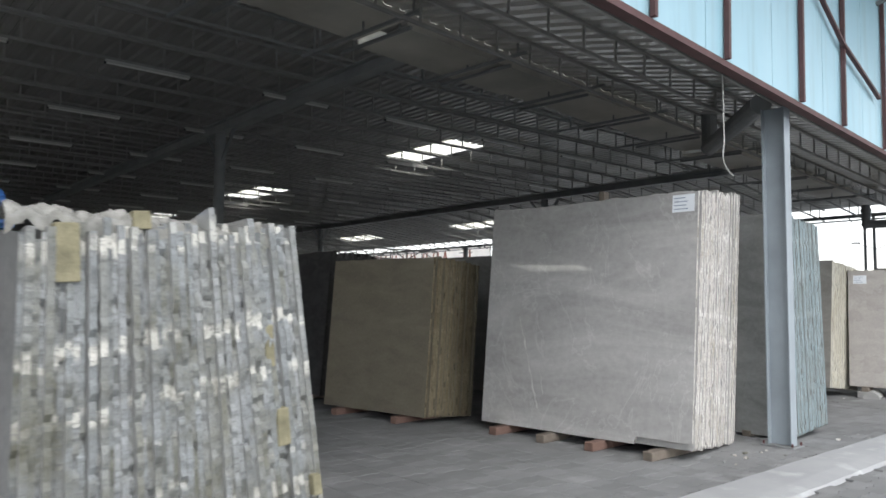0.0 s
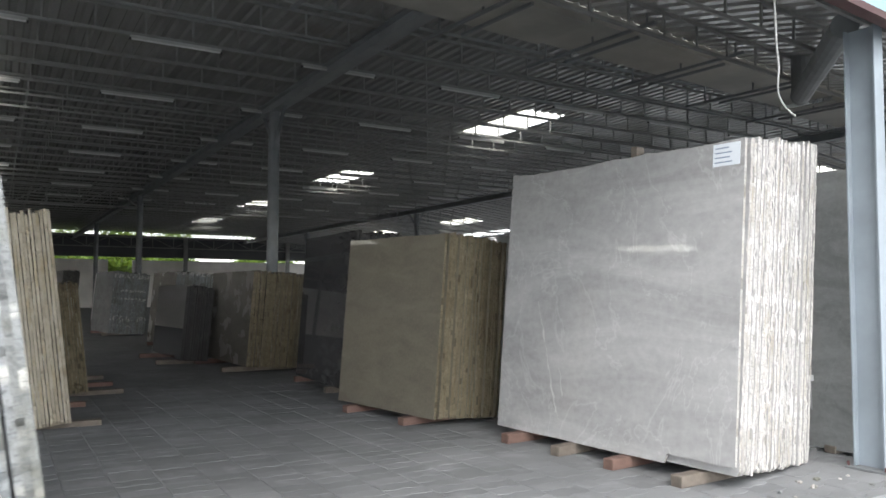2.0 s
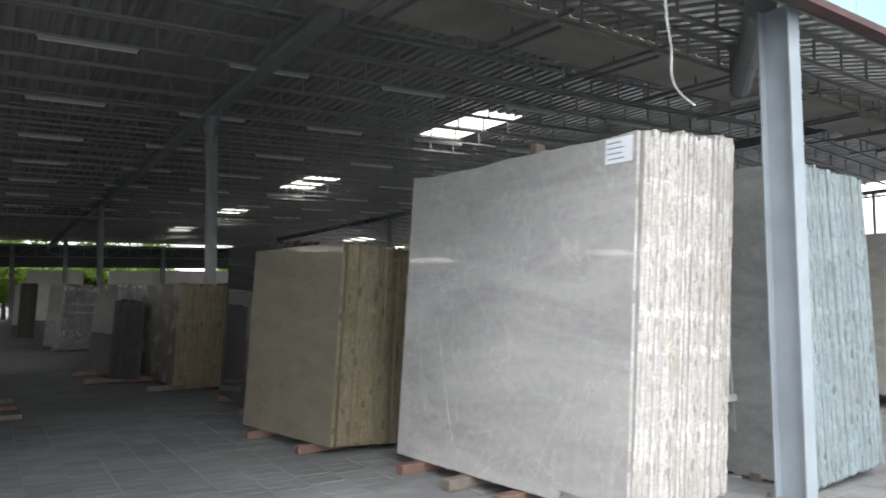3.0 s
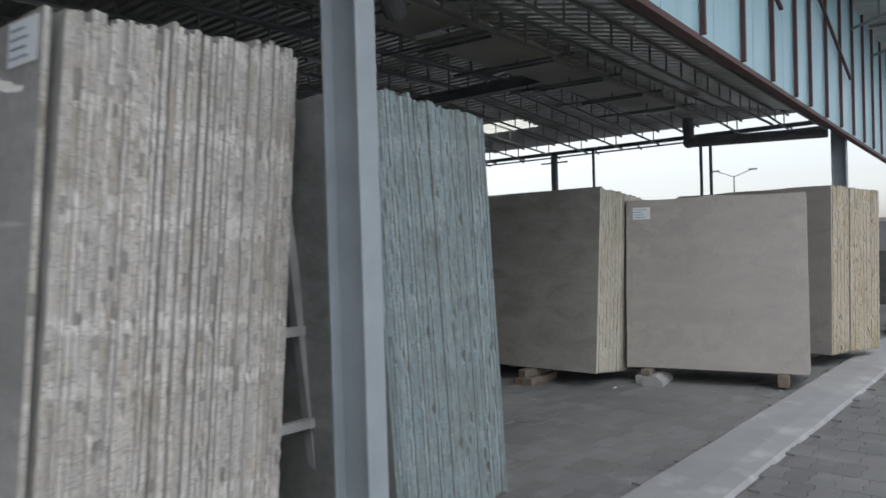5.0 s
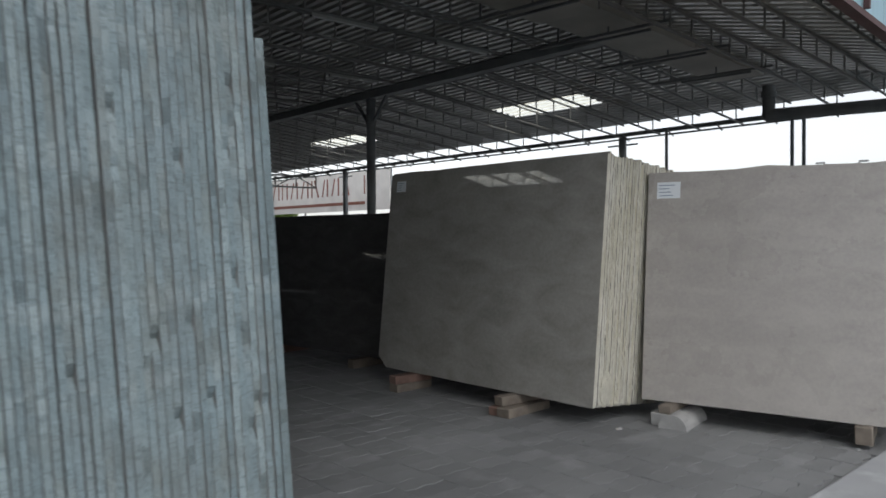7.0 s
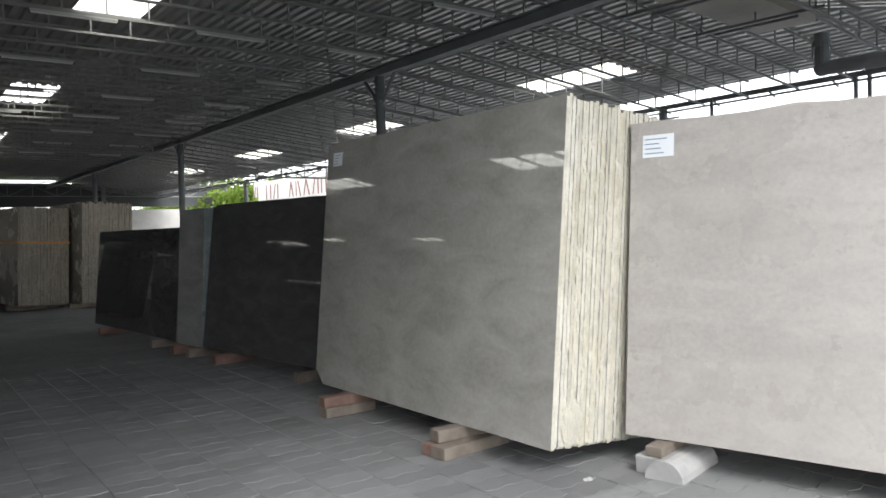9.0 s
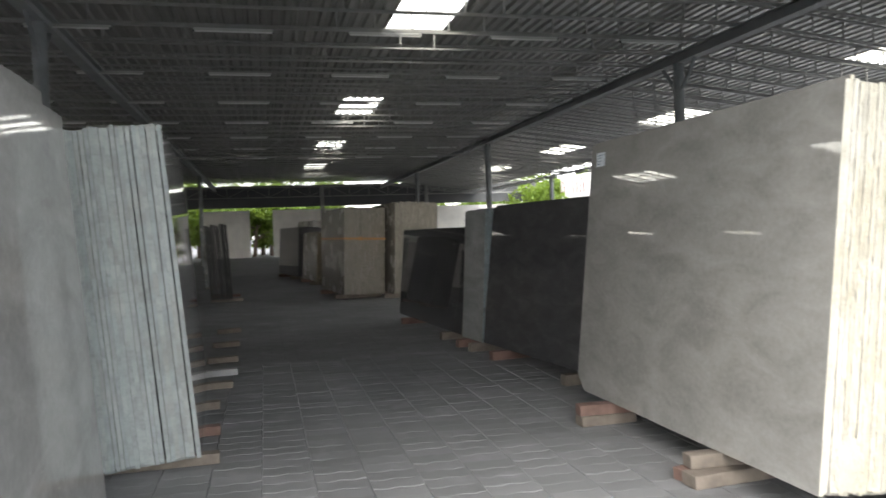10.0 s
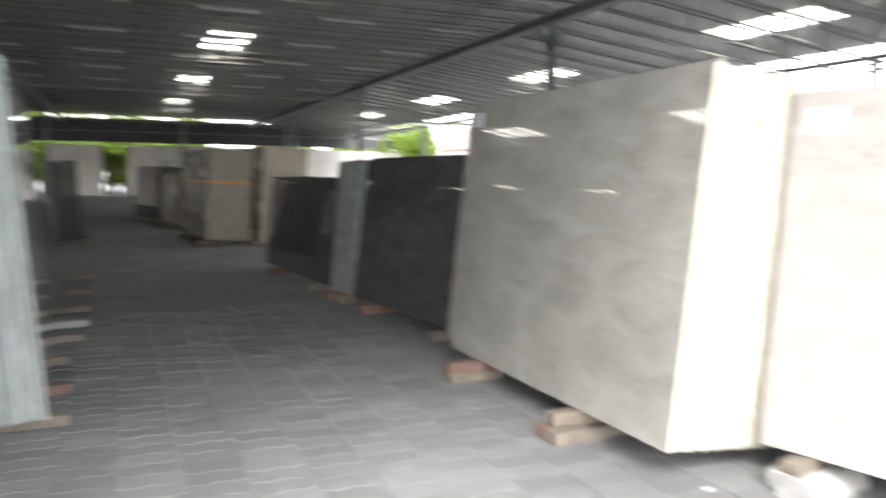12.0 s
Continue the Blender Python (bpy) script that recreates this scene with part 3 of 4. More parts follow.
# ---- slab stacks ----
def slab_mesh(L, H, T, rng, jag, face, edge, top=0.004, chamfer=0.0, notch=False):
    """One slab: length along x, height along y, thickness along z; ragged sawn ends."""
    ph = rng.uniform(0, 99)

    def wob(q, k, amp):
        return amp * (0.25 * noise.noise(Vector((ph, q * 1.3, k))) + 0.5 * noise.noise(Vector((ph, q * 9, k))) + 0.4 * rng.uniform(-1, 1) + (rng.uniform(0.4, 1.6) if rng.random() < 0.06 else 0)) + (rng.uniform(0.01, 0.022) if k == 4 and jag > 0.0045 and rng.random() < 0.009 else 0)

    pts = []
    ne = 56 if jag > 0.004 else 8
    for i in range(7):
        pts.append((L * i / 6, wob(i, 1, top) if 0 < i < 6 else 0.0))
    for i in range(1, 6):
        pts.append((L + wob(i * 0.2, 2, jag * 0.6), H * i / 6))
    cn = jag * rng.uniform(0.3, 5)
    pts[0:1] = [(0.0, 0.07), (0.06, 0.06), (0.5, 0.065), (0.53, 0.0)] if notch else [(wob(0, 5, jag), cn), (cn * 0.7, 0.0)]
    if notch:
        del pts[4:5]
    if chamfer:
        k6 = pts.index(next(p for p in pts if p[0] == L))
        pts[k6:k6 + 1] = [(L - chamfer, 0), (L, chamfer * 0.8)]
    for i in range(9):
        pts.append((L * (8 - i) / 8, H + wob(i, 3, top * 2.5)))
    for i in range(1, ne):
        pts.append((wob(i * 0.25, 4, jag), H * (ne - i) / ne))
    bm = bmesh.new()
    f0 = [bm.verts.new((x, y, 0)) for x, y in pts]
    f1 = [bm.verts.new((x, y, -T)) for x, y in pts]
    a = bm.faces.new(f0)
    c = bm.faces.new(f1[::-1])
    n = len(pts)
    for i in range(n):
        q = bm.faces.new((f0[i], f1[i], f1[(i + 1) % n], f0[(i + 1) % n]))
        q.material_index = 1
    bmesh.ops.recalc_face_normals(bm, faces=bm.faces)
    me = bpy.data.meshes.new("slab")
    bm.to_mesh(me)
    bm.free()
    me.materials.append(face)
    me.materials.append(edge)
    return me


def stack(label, p0, p1, z0, H, lean, T, n, side, face, edge, seed, jag=0.012, dz=0.03, dy=0.02, group="leaning slab stacks", top=0.004, gaps=(), tilt=0.0, chamfer=0.0, L=None, rise=0.0, notch=False, fill=0.0, fan=0.0, slew=0.0, ragged=0.006, part_front=0.0):
    """Slabs leaning together. p0, p1: near and far bottom corner of the front face. side: +1 when the stack lies to +x of its face."""
    rng = random.Random(seed)
    p0, p1 = Vector((*p0, z0)), Vector((*p1, z0 + tilt))
    s = (p1 - p0).normalized()
    back = Vector((s.y, -s.x, 0)).normalized() * side
    up = (Vector((0, 0, 1)) * math.cos(lean) + back * math.sin(lean)).normalized()
    up = (up - s * up.dot(s)).normalized()
    nz = s.cross(up)
    if nz.dot(back) > 0:
        flip = -1
    else:
        flip = 1
    m = Matrix(((s.x, up.x, nz.x, p0.x), (s.y, up.y, nz.y, p0.y), (s.z, up.z, nz.z, p0.z), (0, 0, 0, 1)))
    st = thing("slab_stack", label, "slab stack", m, group)
    n = max(n, round(T / 0.028))
    pitch = T / n
    L = L or (p1 - p0).length
    off = 0.0
    for i in range(n):
        t = pitch * (rng.choice((0.8, 0.86, 0.9, 0.93)) + fill)
        if i in gaps:
            off += gaps[i]
        h = H + (rng.uniform(-dz, dz) if i else 0) + rise * i / n
        me = slab_mesh(L + (rng.uniform(-dy, dy) if i else 0), h, t, rng, jag if i else jag * 0.35, face, edge, top, chamfer, notch and i == 0)
        ob = new("slab", me)
        ob.parent = st
        ob.location = ((rng.uniform(-dy, dy) if i else 0) + slew * i / n, rng.uniform(0, ragged) if i else 0.0, -flip * off + (t if flip < 0 else 0))
        ob.rotation_euler = (rng.uniform(-0.002, 0.002) + flip * fan * i / n - (flip * part_front if i else 0.0), 0, 0)
        off += pitch
    return st


def place(st, name, u, w, du, dw, material, label, category):
    """A paper label stuck on the front face of a stack that faces the first aisle side."""
    m = st.matrix_world @ Matrix.Translation((u, w, -0.001))
    ob = thing(name, label, category, m)
    bm = bmesh.new()
    box(bm, 0, 0, -0.002, du, dw, 0)
    part("sheet", bm, material, ob)
    r = random.Random(int(u * 100))
    for k in range(4):
        bm = bmesh.new()
        y = dw * (0.78 - 0.21 * k)
        x1 = du * (0.5 - 0.35 * r.random())
        box(bm, x1, y, -0.0035, du * 0.92, y + dw * 0.05, -0.0022)
        part("print_line", bm, INK, ob)
    return ob


# row between first and second aisle, facing the first aisle
grey = stack("grey veined marble slabs with white raw edges, leaning on a rack", (4.95, 1.88), (4.76, 4.12), 0.085, 2.13, 0.085, 1.15, 48, 1, M_GREY, E_WHITE, 11, jag=0.007, dz=0.02, dy=0.012, gaps={1: 0.018, 30: 0.012}, top=0.01, notch=True, rise=0.19, slew=0.17, ragged=0.025, part_front=0.012)
beige = stack("beige polished stone slabs with yellow brown raw edges", (4.42, 4.62), (4.16, 6.15), 0.08, 1.67, 0.08, 0.78, 30, 1, M_BEIGE, E_BEIGE, 12, jag=0.006, gaps={1: 0.02}, dz=0.015, fill=0.05)
darka = stack("dark polished granite slabs leaning in a row", (4.52, 6.85), (4.58, 8.6), 0.08, 1.84, 0.07, 0.7, 16, 1, M_DARK, E_DARK, 13, jag=0.004)
stack("dull tan stone slabs with streaked raw edges", (4.28, 9.9), (4.2, 12.0), 0.08, 1.42, 0.07, 0.85, 26, 1, M_TAN, E_BEIGE, 14, jag=0.006)
stack("dark grey granite slabs on timber", (3.64, 11.4), (3.6, 13.6), 0.08, 1.2, 0.08, 0.45, 12, 1, M_DARK, E_DARK, 15, jag=0.004)
stack("dull grey stone slabs deep in the shed", (4.1, 14.6), (4.0, 16.6), 0.08, 1.5, 0.08, 0.8, 16, 1, M_TAN, E_ROUGH, 16)
stack("pale grey stone slabs deep in the shed", (3.6, 19.9), (3.4, 22.0), 0.08, 1.6, 0.08, 0.9, 14, 1, M_TEAL, E_ROUGH, 17)
stack("pale stone slabs at the end of the aisle", (4.2, 25.5), (4.0, 28.0), 0.08, 1.7, 0.08, 0.7, 12, 1, M_CREAM, E_WHITE, 18)
stack("dark granite slabs at the end of the aisle", (2.9, 26.5), (2.8, 28.5), 0.08, 1.75, 0.06, 0.5, 8, 1, M_DARK, E_DARK, 19, jag=0.004)

# stacks on the other side of the first aisle, facing it
rough = stack("rough grey stone slabs with chipped dirty raw edges", (1.27, 1.33), (1.21, 3.6), 0.07, 1.5, 0.15, 1.22, 48, -1, M_TEAL, E_ROUGH, 21, jag=0.012, dz=0.02, dy=0.02, gaps={3: 0.014, 6: 0.008}, top=0.02, rise=0.06, fill=0.1, fan=0.14, ragged=0.03)
stack("narrow stack of tan stone slabs", (1.66, 6.15), (1.64, 7.9), 0.06, 1.86, 0.12, 0.4, 14, -1, M_TAN, E_CREAM, 22)
stack("tan stone slabs with dark raw edges", (2.0, 8.25), (1.95, 10.2), 0.06, 1.25, 0.12, 0.5, 14, -1, M_TAN, E_BEIGE, 23)
stack("pale stone slabs along the aisle", (1.9, 11.5), (1.85, 13.6), 0.06, 1.3, 0.1, 0.6, 10, -1, M_TEAL, E_ROUGH, 24)

# facing the second aisle
green = stack("blue grey stone slabs with pale teal raw edges", (7.4, 1.86), (7.32, 4.42), 0.08, 2.0, 0.065, 0.84, 36, -1, M_TEAL, E_TEAL, 31, jag=0.005, dz=0.008, dy=0.005, top=0.005, rise=0.1)
stack("two thin slabs standing in front of a blue grey stack", (7.5, 1.98), (7.43, 4.3), 0.06, 1.88, 0.065, 0.06, 2, -1, M_TEAL, E_TEAL, 36, jag=0.004, dz=0.06)
lb = stack("grey stone slabs with pale sawn edges beside the aisle", (7.82, 4.93), (7.7, 7.2), 0.07, 1.93, 0.075, 0.68, 26, -1, M_TEAL, E_PALE, 33, jag=0.004, dz=0.006, dy=0.004, gaps={1: 0.008, 7: 0.01}, fill=0.1)
stack("dark slabs standing alone far down the aisle", (7.56, 16.7), (7.45, 18.5), 0.07, 1.55, 0.05, 0.45, 10, -1, M_DARK, E_DARK, 34, jag=0.004)
stack("grey slabs far down the aisle", (7.0, 21.0), (6.9, 23.0), 0.07, 1.6, 0.05, 0.3, 8, -1, M_TAN, E_ROUGH, 35)

# right side of the second aisle
s1 = stack("pale grey polished marble slabs with yellowed raw edges", (10.471, 3.11), (10.43, 5.55), 0.145, 1.79, 0.103, 1.0, 40, 1, M_SAGE, E_YELLOW, 41, jag=0.0044, dy=0.004, dz=0.012, chamfer=0.12, fill=0.055)
s2 = stack("warm white stone slabs with yellowed edges by the kerb", (11.4, 1.47), (10.97, 3.05), 0.15, 1.66, 0.1, 0.75, 28, 1, M_CREAM, E_CREAM, 42, jag=0.004, dz=0.012, dy=0.004, fill=0.085)
s3 = stack("warm white stone slabs with broken edges", (12.74, 1.63), (13.1, 3.5), 0.14, 1.78, 0.04, 1.1, 36, 1, M_CREAM, E_CREAM, 43, jag=0.006, dy=0.006, dz=0.012, gaps={14: 0.03}, fill=0.085)
stack("black polished granite slabs leaning in a row", (10.78, 5.95), (10.48, 8.15), 0.12, 1.45, 0.12, 0.6, 14, 1, M_DARK, E_DARK, 44, jag=0.004)
stack("blue grey slabs beside black granite", (10.5, 8.25), (10.42, 8.8), 0.1, 1.45, 0.06, 0.4, 8, 1, M_TEAL, E_TEAL, 45)
stack("dark polished granite slabs on timber", (10.45, 8.95), (10.2, 11.7), 0.1, 1.27, 0.09, 0.4, 12, 1, M_DARK, E_TAN, 46, jag=0.004)
cream = stack("cream stone slabs strapped together on timber", (9.78, 15.7), (9.5, 18.1), 0.1, 1.78, 0.04, 0.85, 14, 1, M_TAN, E_TAN, 47, jag=0.0045, dy=0.004, dz=0.01)
stack("tall cream stone slabs behind a stack", (10.75, 15.3), (10.55, 17.3), 0.1, 1.84, 0.04, 0.9, 12, 1, M_TAN, E_TAN, 48, jag=0.0045, dy=0.004)
stack("grey brown slabs far down the aisle", (9.55, 20.6), (9.3, 22.8), 0.1, 1.3, 0.06, 0.8, 10, 1, M_TAN, E_BEIGE, 49)
stack("dark green slabs far down the aisle", (9.2, 23.6), (8.7, 26.4), 0.1, 1.5, 0.06, 0.7, 10, 1, M_DARK, E_DARK, 50)
stack("pale slabs at the end of the aisle", (9.9, 28.0), (9.5, 30.4), 0.1, 1.75, 0.05, 1.0, 10, 1, M_CREAM, E_WHITE, 51)

# pale natural cracks running down the front marble face
def crack(st, pts, w, label):
    """A thin filled crack on the front face of a stack, along points given as length and height."""
    rng = random.Random(len(pts))
    fine = []
    for (ua, wa), (ub, wb) in zip(pts, pts[1:]):
        for k in range(8):
            q = k / 8
            fine.append((ua + (ub - ua) * q + rng.uniform(-0.008, 0.008), wa + (wb - wa) * q))
    fine.append(pts[-1])
    bm = bmesh.new()
    rows = []
    for k, (u, h) in enumerate(fine):
        e = w * (0.35 + 0.65 * math.sin(math.pi * (k + 0.5) / len(fine))) * rng.uniform(0.5, 1.3)
        rows.append([bm.verts.new((u + dx * e, h, -0.0008)) for dx in (-0.5, 0.5)])
    for a, c in zip(rows, rows[1:]):
        bm.faces.new((a[0], a[1], c[1], c[0]))
    part("crack", bm, CRACK, st, label)


CRACK = plain("pale crack filler", (0.5, 0.5, 0.485), 0.25, 0, 0.2, 12, 0.1)
crack(grey, [(1.83, 1.06), (1.74, 0.78), (1.66, 0.5), (1.56, 0.2), (1.5, 0.1)], 0.022, "pale filled crack in the marble")
crack(grey, [(1.55, 0.55), (1.5, 0.32)], 0.012, "short pale crack in the marble")
crack(grey, [(0.35, 1.12), (0.2, 1.13), (0.02, 1.1)], 0.01, "thin pale crack near the slab edge")

# orange strap round the cream stack
bm = bmesh.new()
box(bm, -0.014, 1.13, -0.012, 2.43, 1.17, 0.87)
box(bm, -0.02, 1.115, 0.3, 0.0, 1.185, 0.36)
STRAP = plain("orange webbing", (0.42, 0.2, 0.06), 0.7, 0, 0.2, 8)
solo("strap", bm, STRAP, "faded orange strap tied round cream slabs", "strap", m=cream.matrix_world)

# broken lump of resin and stone at the foot of the polished stack's near edge
bm = bmesh.new()
bmesh.ops.create_icosphere(bm, subdivisions=4, radius=1)
for vv in bm.verts:
    d = 0.22 * noise.noise(vv.co * 2.3) + 0.14 * noise.noise(vv.co * 6) + 0.07 * noise.noise(vv.co * 15)
    vv.co = Vector((vv.co.x * 0.075, vv.co.y * 0.02, vv.co.z * 0.12)) * (1 + d)
solo("resin_lump", bm, E_YELLOW, "broken yellowed resin lump at a slab foot", "resin lump", m=pose(10.62, 3.112, 0.26, 0, 6, 0))

# paper labels on slab faces
place(grey, "paper_label", 0.03, 1.965, 0.2, 0.15, PAPER, "pale blue printed paper label stuck on marble", "label")
place(s2, "paper_label", 1.4, 1.47, 0.17, 0.12, PAPER, "white printed paper label stuck on stone", "label")
place(s1, "paper_label", 2.22, 1.62, 0.13, 0.1, PAPER, "white paper label at a slab corner", "label")


# ---- supports under the stacks ----
def block(x, y, z, w, d, h, rz, material, label, name="timber_block", bev=0.008):
    bm = bmesh.new()
    box(bm, -w / 2, -d / 2, 0, w / 2, d / 2, h, bev)
    for vv in bm.verts:
        vv.co += Vector((noise.noise(vv.co * 7 + Vector((x, y, 0))), noise.noise(vv.co * 7 + Vector((y, x, 5))), 0)) * 0.006
    return solo(name, bm, material, label, "block", group="slab supports", m=pose(x, y, z, 0, 0, rz))


def bearers(p0, p1, z, side, T, fr, material=WOOD, over=0.08, w=0.09):
    """Timber bearers across the foot of a stack."""
    a, c = Vector((*p0, 0)), Vector((*p1, 0))
    s = (c - a).normalized()
    back = Vector((s.y, -s.x, 0)) * side
    ang = math.degrees(math.atan2(back.y, back.x))
    for i, f in enumerate(fr):
        p = a + (c - a) * f + back * (T / 2 - over / 2)
        block(p.x, p.y, 0.0, T + over, w, z, ang + (i * 7 % 5 - 2), material if i % 2 == 0 else REDWOOD, "weathered timber bearer under a slab stack")


bearers((4.95, 1.88), (4.76, 4.12), 0.075, 1, 1.0, (0.12, 0.38, 0.62, 0.86), over=0.18)
bearers((4.42, 4.62), (4.16, 6.15), 0.072, 1, 0.8, (0.2, 0.8), REDWOOD, 0.12)
bearers((4.52, 6.85), (4.62, 8.9), 0.072, 1, 0.7, (0.2, 0.8))
bearers((4.28, 9.9), (4.2, 12.0), 0.072, 1, 0.8, (0.1, 0.8), over=0.3)
bearers((3.64, 11.4), (3.6, 13.6), 0.072, 1, 0.4, (0.15, 0.8), over=0.3)
bearers((4.1, 14.6), (4.0, 16.6), 0.072, 1, 0.8, (0.2, 0.8))
bearers((3.6, 19.9), (3.4, 22.0), 0.072, 1, 0.6, (0.2, 0.8))
bearers((4.2, 25.5), (4.0, 28.0), 0.072, 1, 0.6, (0.2, 0.8))
bearers((2.9, 26.5), (2.8, 28.5), 0.072, 1, 0.4, (0.2, 0.8))
bearers((1.27, 1.33), (1.21, 3.6), 0.062, -1, 1.2, (0.15, 0.5, 0.85))
bearers((1.72, 6.15), (1.7, 7.9), 0.052, -1, 0.5, (0.1, 0.8), over=0.2)
bearers((2.0, 8.25), (1.95, 10.2), 0.052, -1, 0.5, (0.1, 0.5, 0.9), over=0.4)
bearers((1.9, 11.5), (1.85, 13.6), 0.052, -1, 0.5, (0.2, 0.8))
bearers((7.5, 1.9), (7.42, 4.42), 0.057, -1, 0.95, (0.15, 0.85))
bearers((7.82, 4.93), (7.7, 7.2), 0.062, -1, 0.7, (0.06, 0.35, 0.7), WOOD, 0.1)
bearers((7.56, 16.7), (7.45, 18.5), 0.062, -1, 0.45, (0.1, 0.8), over=0.2)
bearers((7.0, 21.0), (6.9, 23.0), 0.062, -1, 0.3, (0.2, 0.8))
for a, c, T in (((10.78, 5.95), (10.48, 8.15), 0.6), ((10.5, 8.25), (10.42, 8.8), 0.4), ((10.45, 8.95), (10.2, 11.7), 0.4), ((9.78, 15.7), (9.5, 18.1), 0.85), ((10.75, 15.3), (10.55, 17.3), 0.9), ((9.55, 20.6), (9.3, 22.8), 0.8), ((9.2, 23.6), (8.7, 26.4), 0.7), ((9.9, 28.0), (9.5, 30.4), 1.0)):
    bearers(a, c, 0.092, 1, T, (0.15, 0.8), over=0.12)
bearers((12.78, 1.8), (13.1, 3.5), 0.132, 1, 1.1, (0.2, 0.8))
# loose bearers left on the aisle floor
for i, (x, y) in enumerate(((7.74, 7.35), (7.76, 8.0), (7.74, 8.8), (7.72, 10.0), (7.7, 11.4))):
    block(x, y, 0, 0.32, 0.1, 0.06, 4 + 3 * i, (WOOD, STONEBLOCK, WOOD, WOOD, WOOD)[i], "loose timber bearer lying on the paving")
# brick and block supports below the polished stacks
block(10.42, 5.05, 0, 0.4, 0.11, 0.07, 2, WOOD, "worn brown block under marble slabs")
block(10.42, 5.05, 0.07, 0.4, 0.1, 0.07, -2, REDWOOD, "red brick block under marble slabs")
block(10.5, 3.78, 0, 0.5, 0.12, 0.07, 4, WOOD, "worn brown block under marble slabs")
block(10.5, 3.9, 0, 0.5, 0.1, 0.065, 10, REDWOOD, "red brick block under marble slabs")
block(10.52, 3.84, 0.07, 0.45, 0.09, 0.07, -3, WOOD, "timber block under marble slabs")
bm = bmesh.new()
tube(bm, (-0.22, 0, 0), (0.22, 0, 0), 0.1, 20)
bmesh.ops.bisect_plane(bm, geom=bm.verts[:] + bm.edges[:] + bm.faces[:], plane_co=(0, 0, 0), plane_no=(0, 0, 1), clear_inner=True)
bmesh.ops.holes_fill(bm, edges=bm.edges)
solo("half_round_block", bm, STONEBLOCK, "pale half round concrete block under stone slabs", "block", group="slab supports", m=pose(11.08, 2.78, 0, 0, 0, 12))
block(11.1, 2.9, 0, 0.42, 0.12, 0.09, 12, STONEBLOCK, "pale dusty concrete block under stone slabs")
block(11.1, 2.86, 0.09, 0.4, 0.09, 0.055, 12, WOOD, "timber batten under stone slabs")
block(11.5, 1.72, 0.03, 0.42, 0.1, 0.115, 15, WOOD, "timber block on the kerb under stone slabs")

# yellow fill pieces wedged in the raw edges, tarpaulin
def foam(x, y, z, w, d, h, rz, label="yellow packing foam wedged between raw slab edges"):
    bm = bmesh.new()
    w, h = w * 0.75, h * 0.85
    box(bm, -w / 2, -d / 2, 0, w / 2, d / 2, h, 0.006)
    for vv in bm.verts:
        vv.co += Vector((noise.noise(vv.co * 9), noise.noise(vv.co * 9 + Vector((3, 1, 5))), 0)) * 0.01
    ob = solo("packing_foam", bm, FOAM, label, "foam", group="packing foam")
    ob.matrix_world = pose(x, y, z, 0, rz, 0)


foam(0.17, 1.32, 1.3, 0.11, 0.06, 0.24, -3)
foam(0.42, 1.33, 1.5, 0.08, 0.06, 0.08, -4)
foam(0.95, 1.33, 0.98, 0.05, 0.05, 0.2, -7)
foam(1.02, 1.33, 0.66, 0.07, 0.06, 0.18, -7)
# added piece, stands in for a yellow paint mark on the slab edge
foam(1.18, 1.32, 0.44, 0.05, 0.05, 0.1, -7)

MUD = plain("dry grey mud", (0.24, 0.24, 0.225), 0.95, 0, 0.4, 16, 0.9, (0.12, 0.11, 0.085), 0.6)
# mud and broken bits caked along the top of the rough stack
bm = bmesh.new()
nx, ny = 60, 16
grid = []
for i in range(nx + 1):
    col = []
    for j in range(ny + 1):
        u, w = i / nx, j / ny
        x, y = -0.02 + 0.98 * u, 1.335 + 0.5 * w
        p = Vector((x * 9, y * 9, 4))
        z = 1.565 + 0.035 * noise.noise(p) + 0.022 * noise.noise(p * 2.7) + 0.012 * noise.cell(p * 2.2) - 0.045 * max(0, noise.noise(p * 0.6)) - 0.05 * (1 - min(1, w * 6)) * (0.6 + 0.8 * noise.noise(p * 1.3)) - 0.02 * u
        col.append(bm.verts.new((x, y - (0.012 if j == 0 else 0), z)))
    grid.append(col)
for i in range(nx):
    for j in range(ny):
        bm.faces.new((grid[i][j], grid[i + 1][j], grid[i + 1][j + 1], grid[i][j + 1]))
for i in range(nx):
    a, c = grid[i][0], grid[i + 1][0]
    d = [bm.verts.new((q.co.x, q.co.y + 0.002, q.co.z - 0.05 - 0.03 * noise.noise(q.co * 23))) for q in (a, c)]
    bm.faces.new((a, d[0], d[1], c))
solo("mud_crust", bm, MUD, "grey mud and broken bits caked on rough slabs", "mud crust")

bm = bmesh.new()
bmesh.ops.create_icosphere(bm, subdivisions=4, radius=1)
for vv in bm.verts:
    d = 0.25 * noise.noise(vv.co * 2.1) + 0.1 * noise.noise(vv.co * 6) + 0.05 * abs(noise.noise(vv.co * 13))
    vv.co = Vector((vv.co.x * 0.2, vv.co.y * 0.3, max(vv.co.z, -0.35) * 0.17 + 0.06)) * (1 + d)
solo("tarpaulin", bm, BLUE, "crumpled blue tarpaulin lying on rough slabs", "tarpaulin", m=pose(0.1, 3.0, 1.6))

